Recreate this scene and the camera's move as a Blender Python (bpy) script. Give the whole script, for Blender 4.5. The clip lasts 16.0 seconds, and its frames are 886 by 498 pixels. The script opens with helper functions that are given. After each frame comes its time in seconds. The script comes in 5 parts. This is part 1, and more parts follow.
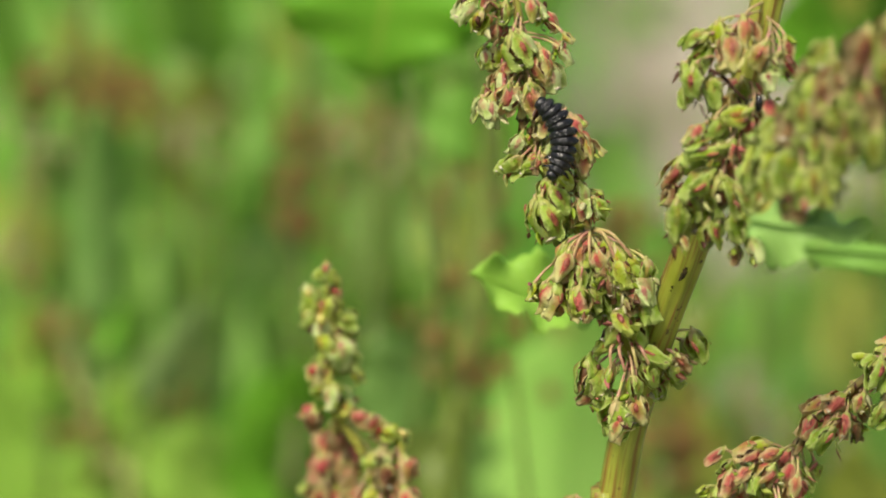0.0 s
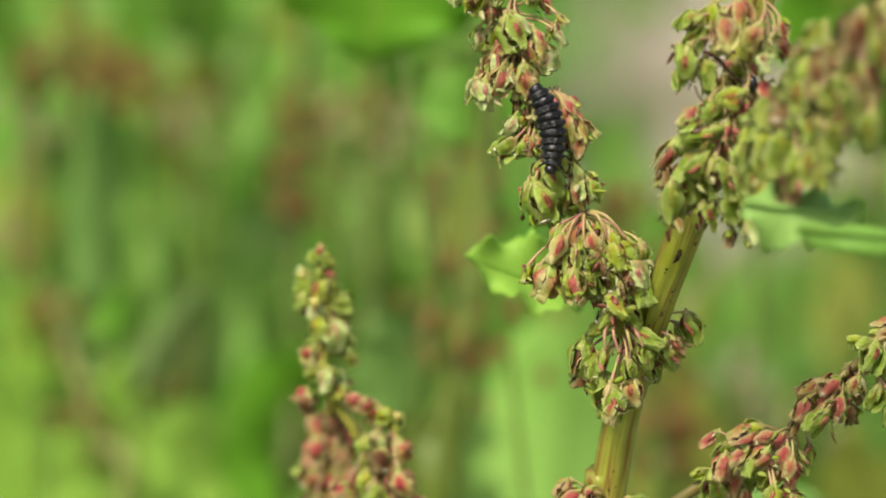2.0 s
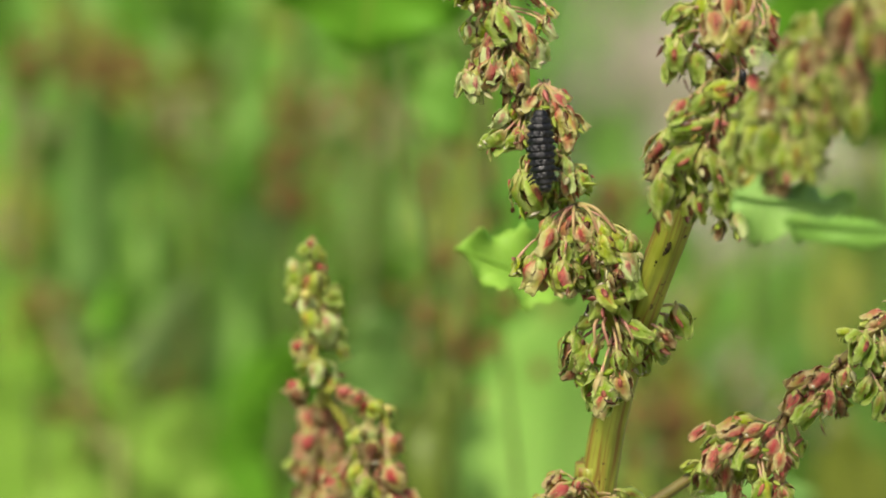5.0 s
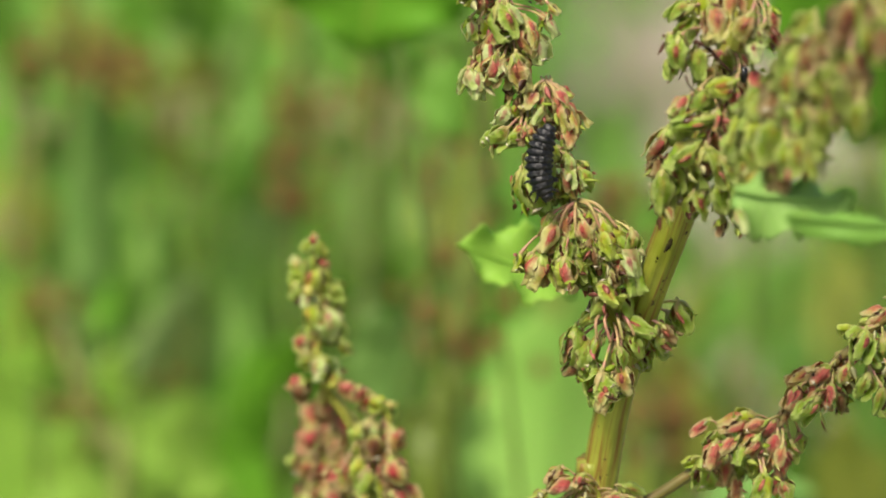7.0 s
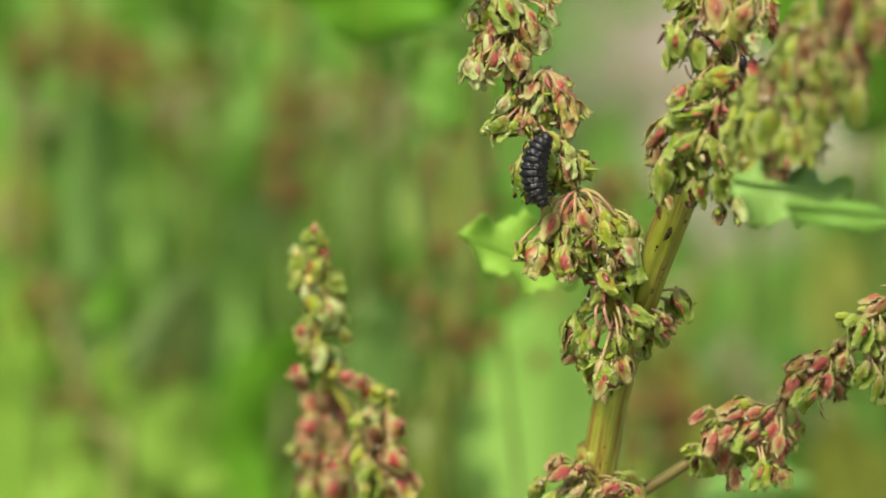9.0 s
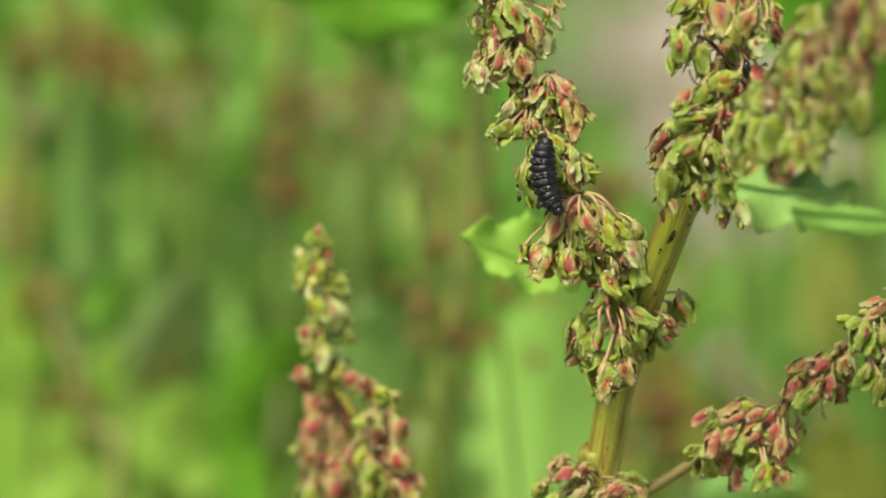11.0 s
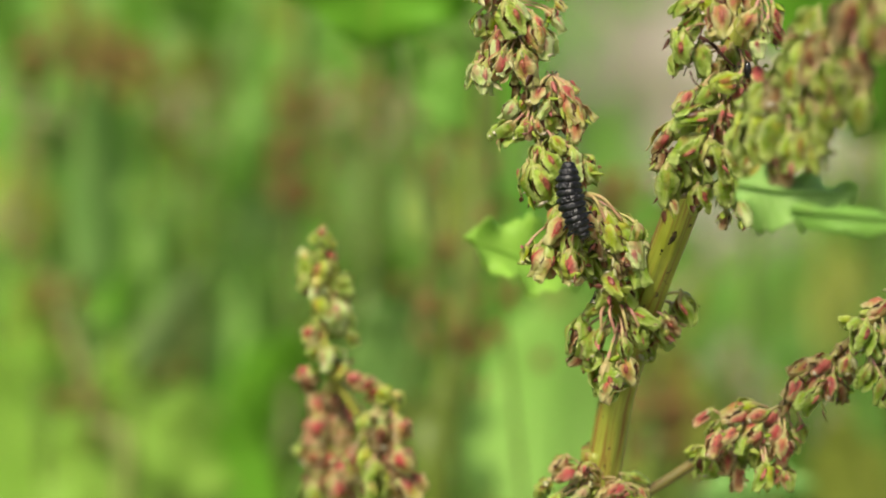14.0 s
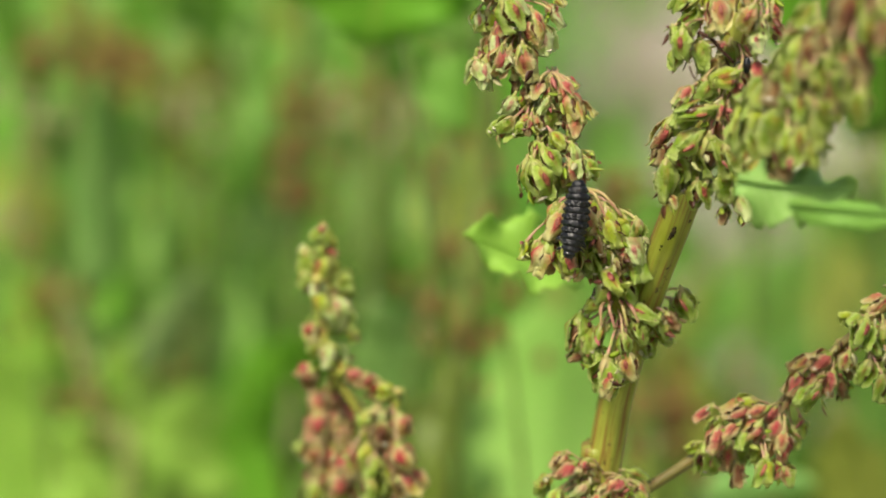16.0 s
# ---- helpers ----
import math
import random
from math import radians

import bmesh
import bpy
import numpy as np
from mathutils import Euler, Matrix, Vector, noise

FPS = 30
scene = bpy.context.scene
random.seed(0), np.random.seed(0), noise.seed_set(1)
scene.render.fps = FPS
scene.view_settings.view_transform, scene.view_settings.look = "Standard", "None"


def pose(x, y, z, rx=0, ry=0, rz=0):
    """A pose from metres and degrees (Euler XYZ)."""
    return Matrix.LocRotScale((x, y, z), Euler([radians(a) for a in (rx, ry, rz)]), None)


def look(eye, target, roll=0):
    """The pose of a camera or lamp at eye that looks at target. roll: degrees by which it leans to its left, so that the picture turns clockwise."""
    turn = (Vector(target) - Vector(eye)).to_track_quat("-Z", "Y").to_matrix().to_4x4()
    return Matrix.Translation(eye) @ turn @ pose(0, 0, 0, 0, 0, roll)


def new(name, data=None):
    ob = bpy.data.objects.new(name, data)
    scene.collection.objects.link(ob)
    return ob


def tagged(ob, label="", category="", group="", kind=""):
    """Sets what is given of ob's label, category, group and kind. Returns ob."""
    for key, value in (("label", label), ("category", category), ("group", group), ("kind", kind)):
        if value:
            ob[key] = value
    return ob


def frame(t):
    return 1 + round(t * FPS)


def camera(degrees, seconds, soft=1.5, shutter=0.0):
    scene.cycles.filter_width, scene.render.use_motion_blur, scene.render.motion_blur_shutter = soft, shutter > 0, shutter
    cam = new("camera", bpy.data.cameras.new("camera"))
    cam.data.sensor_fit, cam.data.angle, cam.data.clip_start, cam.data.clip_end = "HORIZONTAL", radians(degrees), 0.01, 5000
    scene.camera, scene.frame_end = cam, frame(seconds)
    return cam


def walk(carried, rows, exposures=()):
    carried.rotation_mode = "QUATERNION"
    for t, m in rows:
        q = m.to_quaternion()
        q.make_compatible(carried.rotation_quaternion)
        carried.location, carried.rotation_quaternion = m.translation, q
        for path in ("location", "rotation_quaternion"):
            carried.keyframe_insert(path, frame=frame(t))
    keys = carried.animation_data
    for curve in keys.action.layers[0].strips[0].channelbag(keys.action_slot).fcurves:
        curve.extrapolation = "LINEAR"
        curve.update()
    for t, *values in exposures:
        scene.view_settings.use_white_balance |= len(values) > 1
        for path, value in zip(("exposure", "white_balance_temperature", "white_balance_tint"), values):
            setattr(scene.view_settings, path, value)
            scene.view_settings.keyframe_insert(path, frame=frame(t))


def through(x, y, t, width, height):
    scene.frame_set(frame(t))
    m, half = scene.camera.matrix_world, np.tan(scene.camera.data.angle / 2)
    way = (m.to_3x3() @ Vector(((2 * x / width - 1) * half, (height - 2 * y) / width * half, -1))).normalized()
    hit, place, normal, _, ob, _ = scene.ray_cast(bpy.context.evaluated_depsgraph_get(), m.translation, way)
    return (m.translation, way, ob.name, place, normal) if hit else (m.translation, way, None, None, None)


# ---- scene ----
# A dock plant in a summer field, seen close: a beetle larva crawls down one of its fruiting branches.
# Lengths of the small things are in millimetres from a point 0.75 m above the soil.
cam = camera(14.0, 16.0, soft=1.95)
cam.data.dof.use_dof = True
cam.data.dof.focus_distance = 0.410
cam.data.dof.aperture_fstop = 18.0
walk(cam, [
    (0, pose(-0.00082, -0.41079, 0.83822, 78.269, 0.119, 0.041)),
    (0.5, pose(0.00005, -0.41014, 0.83813, 78.256, 0.163, 0.005)),
    (1, pose(0.00053, -0.40858, 0.83788, 78.211, 0.154, -0.043)),
    (1.5, pose(0.00016, -0.40791, 0.83730, 78.160, 0.150, -0.056)),
    (2, pose(-0.00013, -0.40974, 0.83766, 78.031, 0.101, 0.042)),
    (2.5, pose(0.00090, -0.40828, 0.83641, 78.063, 0.122, -0.043)),
    (3, pose(-0.00010, -0.41000, 0.83705, 77.988, 0.046, -0.002)),
    (3.5, pose(0.00015, -0.41053, 0.83723, 78.004, -0.001, 0.019)),
    (4, pose(0.00111, -0.40956, 0.83753, 77.948, 0.072, 0.031)),
    (6.5, pose(0.00062, -0.41203, 0.83715, 78.003, 0.090, 0.042)),
    (7, pose(0.00061, -0.41209, 0.83737, 77.960, 0.021, 0.041)),
    (7.5, pose(0.00047, -0.41201, 0.83686, 78.013, 0.043, 0.007)),
    (8, pose(-0.00030, -0.41341, 0.83717, 77.962, 0.000, -0.021)),
    (8.5, pose(0.00001, -0.41363, 0.83643, 78.012, -0.046, 0.016)),
    (9, pose(0.00000, -0.41479, 0.83678, 77.941, 0.023, -0.035)),
    (11.5, pose(-0.00244, -0.41818, 0.83820, 77.873, -0.118, -0.257)),
    (12, pose(-0.00202, -0.41897, 0.83801, 77.904, -0.132, -0.199)),
    (12.5, pose(-0.00170, -0.41877, 0.83817, 77.894, -0.065, -0.158)),
    (13, pose(-0.00155, -0.41760, 0.83760, 77.958, -0.175, -0.110)),
    (13.5, pose(-0.00126, -0.41874, 0.83873, 77.830, -0.121, -0.075)),
    (14, pose(-0.00098, -0.41875, 0.83830, 77.900, -0.108, -0.031)),
    (14.5, pose(-0.00107, -0.41752, 0.83720, 78.000, -0.123, -0.063)),
    (15, pose(-0.00142, -0.41776, 0.83708, 78.011, -0.068, -0.110)),
    (15.5, pose(-0.00094, -0.41780, 0.83665, 78.050, -0.053, -0.035)),
    (16, pose(-0.00017, -0.41896, 0.83723, 77.983, -0.070, 0.070)),
], [(0.0, 0.60, 7200, 8), (9.0, 0.61, 7200, 8), (16.0, 0.645, 7200, 8)])

# ---- light: thin overcast, high soft sun from the front and left ----
SUN_EL, SUN_AZ = 50.0, 205.0
world = bpy.data.worlds.new("sky")
scene.world = world
world.use_nodes = True
wn = world.node_tree
sky = wn.nodes.new("ShaderNodeTexSky")
sky.sky_type, sky.sun_disc = "NISHITA", False
sky.sun_elevation, sky.sun_rotation = radians(SUN_EL), radians(SUN_AZ)
sky.air_density, sky.dust_density, sky.ozone_density = 1.0, 3.0, 1.0
wn.nodes["Background"].inputs["Strength"].default_value = 0.105
wn.links.new(sky.outputs[0], wn.nodes["Background"].inputs[0])
sun = bpy.data.lights.new("sun", "SUN")
sun.energy, sun.angle, sun.color = 2.9, radians(15), (1.0, 0.96, 0.9)
sun_ob = new("sun", sun)
az = radians(SUN_AZ)
sun_dir = Vector((math.sin(az) * math.cos(radians(SUN_EL)), math.cos(az) * math.cos(radians(SUN_EL)), math.sin(radians(SUN_EL))))
sun_ob.matrix_world = look(sun_dir * 20, (0, 0, 0))


# ---- materials ----
def shader(name, rough=0.5, spec=0.5):
    m = bpy.data.materials.new(name)
    m.use_nodes = True
    b = m.node_tree.nodes["Principled BSDF"]
    b.inputs["Roughness"].default_value = rough
    b.inputs["Specular IOR Level"].default_value = spec
    return m, m.node_tree, b


def node(tree, kind, **values):
    n = tree.nodes.new(kind)
    for key, value in values.items():
        n.inputs[key.replace("_", " ")].default_value = value
    return n


def mixer(tree, fac, a, b, how="MIX"):
    n = tree.nodes.new("ShaderNodeMix")
    n.data_type, n.blend_type = "RGBA", how
    for slot, v in ((0, fac), (6, a), (7, b)):
        if isinstance(v, bpy.types.NodeSocket):
            tree.links.new(v, n.inputs[slot])
        else:
            n.inputs[slot].default_value = v if slot == 0 else (*v, 1)
    return n.outputs[2]


def ramp(tree, fac, lo, hi):
    n = tree.nodes.new("ShaderNodeMapRange")
    n.inputs[1].default_value, n.inputs[2].default_value = lo, hi
    tree.links.new(fac, n.inputs[0])
    return n.outputs[0]


def mul(tree, a, b, op="MULTIPLY"):
    n = tree.nodes.new("ShaderNodeMath")
    n.operation = op
    for i, v in enumerate((a, b)):
        if isinstance(v, bpy.types.NodeSocket):
            tree.links.new(v, n.inputs[i])
        else:
            n.inputs[i].default_value = v
    return n.outputs[0]


def grain(tree, scale, detail=3.0, coords="Object"):
    """Noise in the thing's own space, shifted for each object."""
    tc = tree.nodes.new("ShaderNodeTexCoord")
    info = tree.nodes.new("ShaderNodeObjectInfo")
    add = tree.nodes.new("ShaderNodeVectorMath")
    n = node(tree, "ShaderNodeTexNoise", Scale=scale, Detail=detail)
    off = mul(tree, info.outputs["Random"], 37.0)
    tree.links.new(tc.outputs[coords], add.inputs[0])
    tree.links.new(off, add.inputs[1])
    tree.links.new(add.outputs[0], n.inputs["Vector"])
    return n.outputs["Fac"]


def leafy(tree, b, colour, through=0.3):
    """Thin plant tissue: lets part of the light through."""
    out = tree.nodes["Material Output"]
    tr = tree.nodes.new("ShaderNodeBsdfTranslucent")
    mx = tree.nodes.new("ShaderNodeMixShader")
    mx.inputs[0].default_value = through
    tree.links.new(colour, tr.inputs[0])
    tree.links.new(b.outputs[0], mx.inputs[1])
    tree.links.new(tr.outputs[0], mx.inputs[2])
    tree.links.new(mx.outputs[0], out.inputs[0])


def relief(tree, b, height, strength, distance):
    n = node(tree, "ShaderNodeBump", Strength=strength, Distance=distance)
    tree.links.new(height, n.inputs["Height"])
    tree.links.new(n.outputs[0], b.inputs["Normal"])


def valve_material(name, base, second, flush, amount):
    """Papery fruit wing: a red patch round the tubercle that fades into pink and then green, pale margins with painted
    edge highlights, dry brown edges.
    """
    m, t, b = shader(name, 0.36, 0.34)
    tc = t.nodes.new("ShaderNodeTexCoord")
    info = t.nodes.new("ShaderNodeObjectInfo")
    own = info.outputs["Random"]
    sep = t.nodes.new("ShaderNodeSeparateXYZ")
    t.links.new(tc.outputs["UV"], sep.inputs[0])
    aside = mul(t, mul(t, sep.outputs[0], 0.5, "SUBTRACT"), 2.0)
    side = t.nodes.new("ShaderNodeMath")
    side.operation = "ABSOLUTE"
    t.links.new(aside, side.inputs[0])
    side, along = side.outputs[0], sep.outputs[1]
    wide_grain, mid_grain, fine_grain = grain(t, 1.6, 2.0), grain(t, 4.5, 3.0), grain(t, 13.0, 3.0)
    col = mixer(t, ramp(t, wide_grain, 0.36, 0.64), base, second)
    # lengthwise streaks
    stretch = t.nodes.new("ShaderNodeMapping")
    stretch.inputs["Scale"].default_value = (10.0, 1.1, 1.0)
    t.links.new(tc.outputs["UV"], stretch.inputs[0])
    streak = node(t, "ShaderNodeTexNoise", Scale=1.0, Detail=3.0)
    t.links.new(stretch.outputs[0], streak.inputs["Vector"])
    # blush over the whole wing, stronger towards the stalk and on some wings
    blush = mul(t, mul(t, own, 0.55), mul(t, mid_grain, 0.75), "ADD")
    blush = mul(t, blush, mul(t, along, -0.38), "ADD")
    blush = mul(t, blush, mul(t, streak.outputs["Fac"], 0.30), "ADD")
    pink = tuple(0.55 * f + 0.45 * c for f, c in zip(flush, (0.74, 0.22, 0.23) if amount > 0.6 else (0.62, 0.40, 0.20)))
    col = mixer(t, mul(t, ramp(t, blush, 0.95 - 0.55 * amount, 1.30 - 0.55 * amount), 0.9), col, pink)
    # red patch in the middle, soft-edged and uneven
    dx, dy = mul(t, side, 2.1), mul(t, mul(t, along, 0.42, "SUBTRACT"), 2.3)
    spread = mul(t, mul(t, dx, dx), mul(t, dy, dy), "ADD")
    spread = mul(t, spread, mul(t, mul(t, streak.outputs["Fac"], 0.5, "SUBTRACT"), 1.8), "ADD")
    spread = mul(t, spread, mul(t, mul(t, mid_grain, 0.5, "SUBTRACT"), 1.6), "ADD")
    spread = mul(t, spread, mul(t, own, 0.9), "ADD")
    patch = mul(t, 1.0, ramp(t, spread, 0.15 + 0.25 * amount, 0.95 + 0.45 * amount), "SUBTRACT")
    patch = mul(t, patch, mul(t, ramp(t, wide_grain, 0.30, 0.58), 0.9))
    col = mixer(t, mul(t, patch, 0.75 + 0.3 * amount), col, flush)
    core = mul(t, 1.0, ramp(t, spread, -0.2, 0.35 + 0.3 * amount), "SUBTRACT")
    col = mixer(t, mul(t, core, 0.75), col, tuple(0.62 * c for c in flush))
    # pale thin margins and tip, whitened to paint in the light that edges catch
    rim = tuple(0.55 * c + 0.45 * w for c, w in zip(second, (0.80, 0.86, 0.44)))
    edge = mul(t, ramp(t, side, 0.55, 0.98), mul(t, ramp(t, along, 0.70, 1.0), 0.8), "MAXIMUM")
    col = mixer(t, mul(t, edge, 0.88), col, rim)
    # dry brown on parts of the edge, fine specks
    dry = mul(t, mul(t, edge, 0.42), mid_grain, "ADD")
    col = mixer(t, mul(t, ramp(t, dry, 0.92, 1.02), 0.6), col, (0.20, 0.085, 0.035))
    col = mixer(t, mul(t, ramp(t, fine_grain, 0.66, 0.74), 0.3), col, (0.20, 0.07, 0.035))
    # raised net of veins
    vor = node(t, "ShaderNodeTexVoronoi", Scale=8.0)
    vor.feature = "DISTANCE_TO_EDGE"
    t.links.new(tc.outputs["Object"], vor.inputs["Vector"])
    vein = ramp(t, vor.outputs["Distance"], 0.0, 0.14)
    col = mixer(t, mul(t, mul(t, 1.0, vein, "SUBTRACT"), 0.16), col, (0.62, 0.56, 0.28))
    t.links.new(col, b.inputs["Base Color"])
    relief(t, b, mul(t, vein, mul(t, fine_grain, 0.8), "ADD"), 0.42, 0.06)
    leafy(t, b, col, 0.46)
    return m


VALVE = {
    "g": valve_material("green_valve", (0.26, 0.44, 0.015), (0.54, 0.70, 0.13), (0.44, 0.04, 0.045), 0.20),
    "r": valve_material("rosy_valve", (0.55, 0.55, 0.09), (0.78, 0.71, 0.33), (0.62, 0.03, 0.065), 0.82),
    "m": valve_material("red_valve", (0.50, 0.46, 0.07), (0.74, 0.54, 0.27), (0.58, 0.018, 0.055), 0.95),
    "y": valve_material("yellow_valve", (0.43, 0.55, 0.02), (0.62, 0.72, 0.11), (0.54, 0.08, 0.04), 0.24),
    "p": valve_material("pale_valve", (0.50, 0.66, 0.17), (0.74, 0.83, 0.42), (0.62, 0.10, 0.15), 0.36),
    # b and d also serve as painted shade on the neighbouring shoot
    "b": valve_material("dry_or_shaded_valve", (0.17, 0.06, 0.02), (0.36, 0.20, 0.07), (0.18, 0.02, 0.018), 0.5),
    "d": valve_material("dull_or_shaded_green_valve", (0.17, 0.29, 0.008), (0.42, 0.53, 0.075), (0.36, 0.04, 0.04), 0.22),
}


def plain(name, a, c, scale, rough, spec=0.5, bump=0.0, dist=0.05, through=0.0):
    m, t, b = shader(name, rough, spec)
    g = grain(t, scale)
    col = mixer(t, ramp(t, g, 0.35, 0.65), a, c)
    t.links.new(col, b.inputs["Base Color"])
    if bump:
        relief(t, b, grain(t, scale * 3), bump, dist)
    if through:
        leafy(t, b, col, through)
    return m


RED = plain("red_tubercle", (0.15, 0.014, 0.014), (0.40, 0.13, 0.07), 4.5, 0.33, 0.5, 0.3)
BUD_DARK = plain("dark_red_bud", (0.20, 0.018, 0.015), (0.34, 0.06, 0.03), 700.0, 0.35, 0.5)
BUD_PINK = plain("pink_bud", (0.34, 0.035, 0.055), (0.46, 0.16, 0.10), 500.0, 0.4, 0.45, through=0.2)
BUD_GREEN = plain("yellow_green_bud", (0.42, 0.48, 0.06), (0.58, 0.46, 0.16), 500.0, 0.4, 0.45, through=0.2)
NUT = plain("nut", (0.07, 0.028, 0.012), (0.13, 0.06, 0.02), 3.0, 0.35)
PED = plain("pedicel", (0.52, 0.24, 0.21), (0.44, 0.46, 0.13), 900.0, 0.45, 0.4, 0.0, 0.05, 0.15)
PED_ROSY = plain("rosy_pedicel", (0.52, 0.24, 0.19), (0.50, 0.44, 0.16), 350.0, 0.42, 0.4, through=0.2)
SEPAL = plain("sepal", (0.33, 0.43, 0.07), (0.46, 0.36, 0.16), 2.5, 0.42, 0.45, 0.0, 0.05, 0.25)
STYLE = plain("dried_style", (0.75, 0.70, 0.55), (0.6, 0.5, 0.35), 4.0, 0.6)
DARK = plain("dark_dry_stalk", (0.03, 0.012, 0.007), (0.06, 0.025, 0.015), 600.0, 0.8, 0.2)
SCAR = plain("black_blemish", (0.012, 0.010, 0.006), (0.05, 0.038, 0.015), 2000.0, 0.95, 0.1)


def stem_material(name="ribbed_stem", low=(0.20, 0.23, 0.02), high=(0.31, 0.335, 0.055)):
    """Ribbed olive stem with brown-red streaks along its ribs and small dark flecks."""
    m, t, b = shader(name, 0.45, 0.45)
    uv = t.nodes.new("ShaderNodeTexCoord")
    mapping = t.nodes.new("ShaderNodeMapping")
    mapping.inputs["Scale"].default_value = (26.0, 1.4, 1.0)
    t.links.new(uv.outputs["UV"], mapping.inputs[0])
    streak = node(t, "ShaderNodeTexNoise", Scale=1.0, Detail=4.0)
    t.links.new(mapping.outputs[0], streak.inputs["Vector"])
    soft = node(t, "ShaderNodeTexNoise", Scale=160.0, Detail=2.0)
    t.links.new(uv.outputs["Object"], soft.inputs["Vector"])
    fleck = node(t, "ShaderNodeTexNoise", Scale=1100.0, Detail=2.0)
    t.links.new(uv.outputs["Object"], fleck.inputs["Vector"])
    col = mixer(t, ramp(t, soft.outputs["Fac"], 0.35, 0.65), low, high)
    col = mixer(t, mul(t, ramp(t, streak.outputs["Fac"], 0.49, 0.61), 0.72), col, (0.19, 0.07, 0.02))
    col = mixer(t, ramp(t, fleck.outputs["Fac"], 0.67, 0.72), col, (0.05, 0.025, 0.01))
    t.links.new(col, b.inputs["Base Color"])
    relief(t, b, streak.outputs["Fac"], 0.35, 0.0004)
    return m


def leaf_material(name, a, c, vein, through=0.35):
    m, t, b = shader(name, 0.58, 0.3)
    uv = t.nodes.new("ShaderNodeTexCoord")
    sep = t.nodes.new("ShaderNodeSeparateXYZ")
    t.links.new(uv.outputs["UV"], sep.inputs[0])
    side = mul(t, sep.outputs[0], 0.5, "SUBTRACT")
    ab = t.nodes.new("ShaderNodeMath")
    ab.operation = "ABSOLUTE"
    t.links.new(side, ab.inputs[0])
    rib = mul(t, 1.0, ramp(t, ab.outputs[0], 0.008, 0.03), "SUBTRACT")
    slant = mul(t, mul(t, sep.outputs[1], 1.0), mul(t, ab.outputs[0], -0.45), "ADD")
    wave = t.nodes.new("ShaderNodeMath")
    wave.operation = "PINGPONG"
    wave.inputs[1].default_value = 0.045
    t.links.new(slant, wave.inputs[0])
    lines = mul(t, 1.0, ramp(t, wave.outputs[0], 0.0, 0.008), "SUBTRACT")
    col = mixer(t, ramp(t, grain(t, 28.0), 0.3, 0.7), a, c)
    col = mixer(t, mul(t, ramp(t, grain(t, 60.0), 0.64, 0.72), 0.5), col, (0.20, 0.13, 0.03))
    col = mixer(t, mul(t, mul(t, rib, lines, "MAXIMUM"), 0.55), col, vein)
    t.links.new(col, b.inputs["Base Color"])
    relief(t, b, lines, -0.4, 0.001)
    leafy(t, b, col, through)
    return m


def scale_material(name, a, c, e):
    m, t, b = shader(name, 0.45, 0.4)
    geo = t.nodes.new("ShaderNodeNewGeometry")
    col = mixer(t, geo.outputs["Random Per Island"], a, c)
    col = mixer(t, ramp(t, geo.outputs["Random Per Island"], 0.7, 0.75), col, e)
    t.links.new(col, b.inputs["Base Color"])
    leafy(t, b, col, 0.25)
    return m


SCALE_TAN = scale_material("withered_scales", (0.06, 0.02, 0.01), (0.26, 0.10, 0.05), (0.46, 0.15, 0.12))
SCALE_GREEN = scale_material("green_scales", (0.24, 0.35, 0.02), (0.46, 0.50, 0.12), (0.52, 0.50, 0.26))
STEM = stem_material()
STEM_DULL = stem_material("brownish_branch", (0.10, 0.10, 0.02), (0.17, 0.16, 0.04))
LEAF = leaf_material("dock_leaf", (0.11, 0.34, 0.02), (0.18, 0.47, 0.035), (0.30, 0.44, 0.06))
LEAF_PALE = leaf_material("pale_dock_leaf", (0.28, 0.56, 0.10), (0.35, 0.62, 0.14), (0.42, 0.62, 0.19))
LEAF_MID = leaf_material("thin_dock_leaf", (0.16, 0.38, 0.05), (0.22, 0.44, 0.08), (0.32, 0.50, 0.14))
LEAF_BLUE = leaf_material("grey_green_leaf", (0.19, 0.40, 0.09), (0.24, 0.43, 0.11), (0.34, 0.48, 0.18))
LEAF_SOFT = leaf_material("soft_green_leaf", (0.24, 0.46, 0.10), (0.31, 0.51, 0.14), (0.40, 0.56, 0.22))
LEAF_GREY = leaf_material("dull_grey_leaf", (0.15, 0.26, 0.07), (0.19, 0.28, 0.09), (0.20, 0.24, 0.12))
LEAF_DARK = leaf_material("deep_green_leaf", (0.06, 0.18, 0.012), (0.10, 0.24, 0.018), (0.16, 0.26, 0.05))
LEAF_YOUNG = leaf_material("young_dock_leaf", (0.26, 0.50, 0.06), (0.33, 0.57, 0.09), (0.38, 0.58, 0.14))
LEAF_OLD = leaf_material("yellowing_leaf", (0.25, 0.34, 0.05), (0.31, 0.33, 0.06), (0.42, 0.42, 0.12))
RUST = plain("rusty_fruit", (0.20, 0.085, 0.03), (0.19, 0.15, 0.035), 120.0, 0.6, 0.3, 0.0, 0.05, 0.2)
PALE_HEAD = plain("pale_dry_seed_head", (0.40, 0.34, 0.19), (0.34, 0.35, 0.14), 120.0, 0.7, 0.2, 0.0, 0.05, 0.2)
PALE_STALK = plain("pinkish_stalk", (0.26, 0.25, 0.09), (0.22, 0.29, 0.07), 20.0, 0.6, 0.3)
OLIVE_STALK = plain("olive_stalk", (0.075, 0.125, 0.008), (0.11, 0.15, 0.014), 14.0, 0.5)
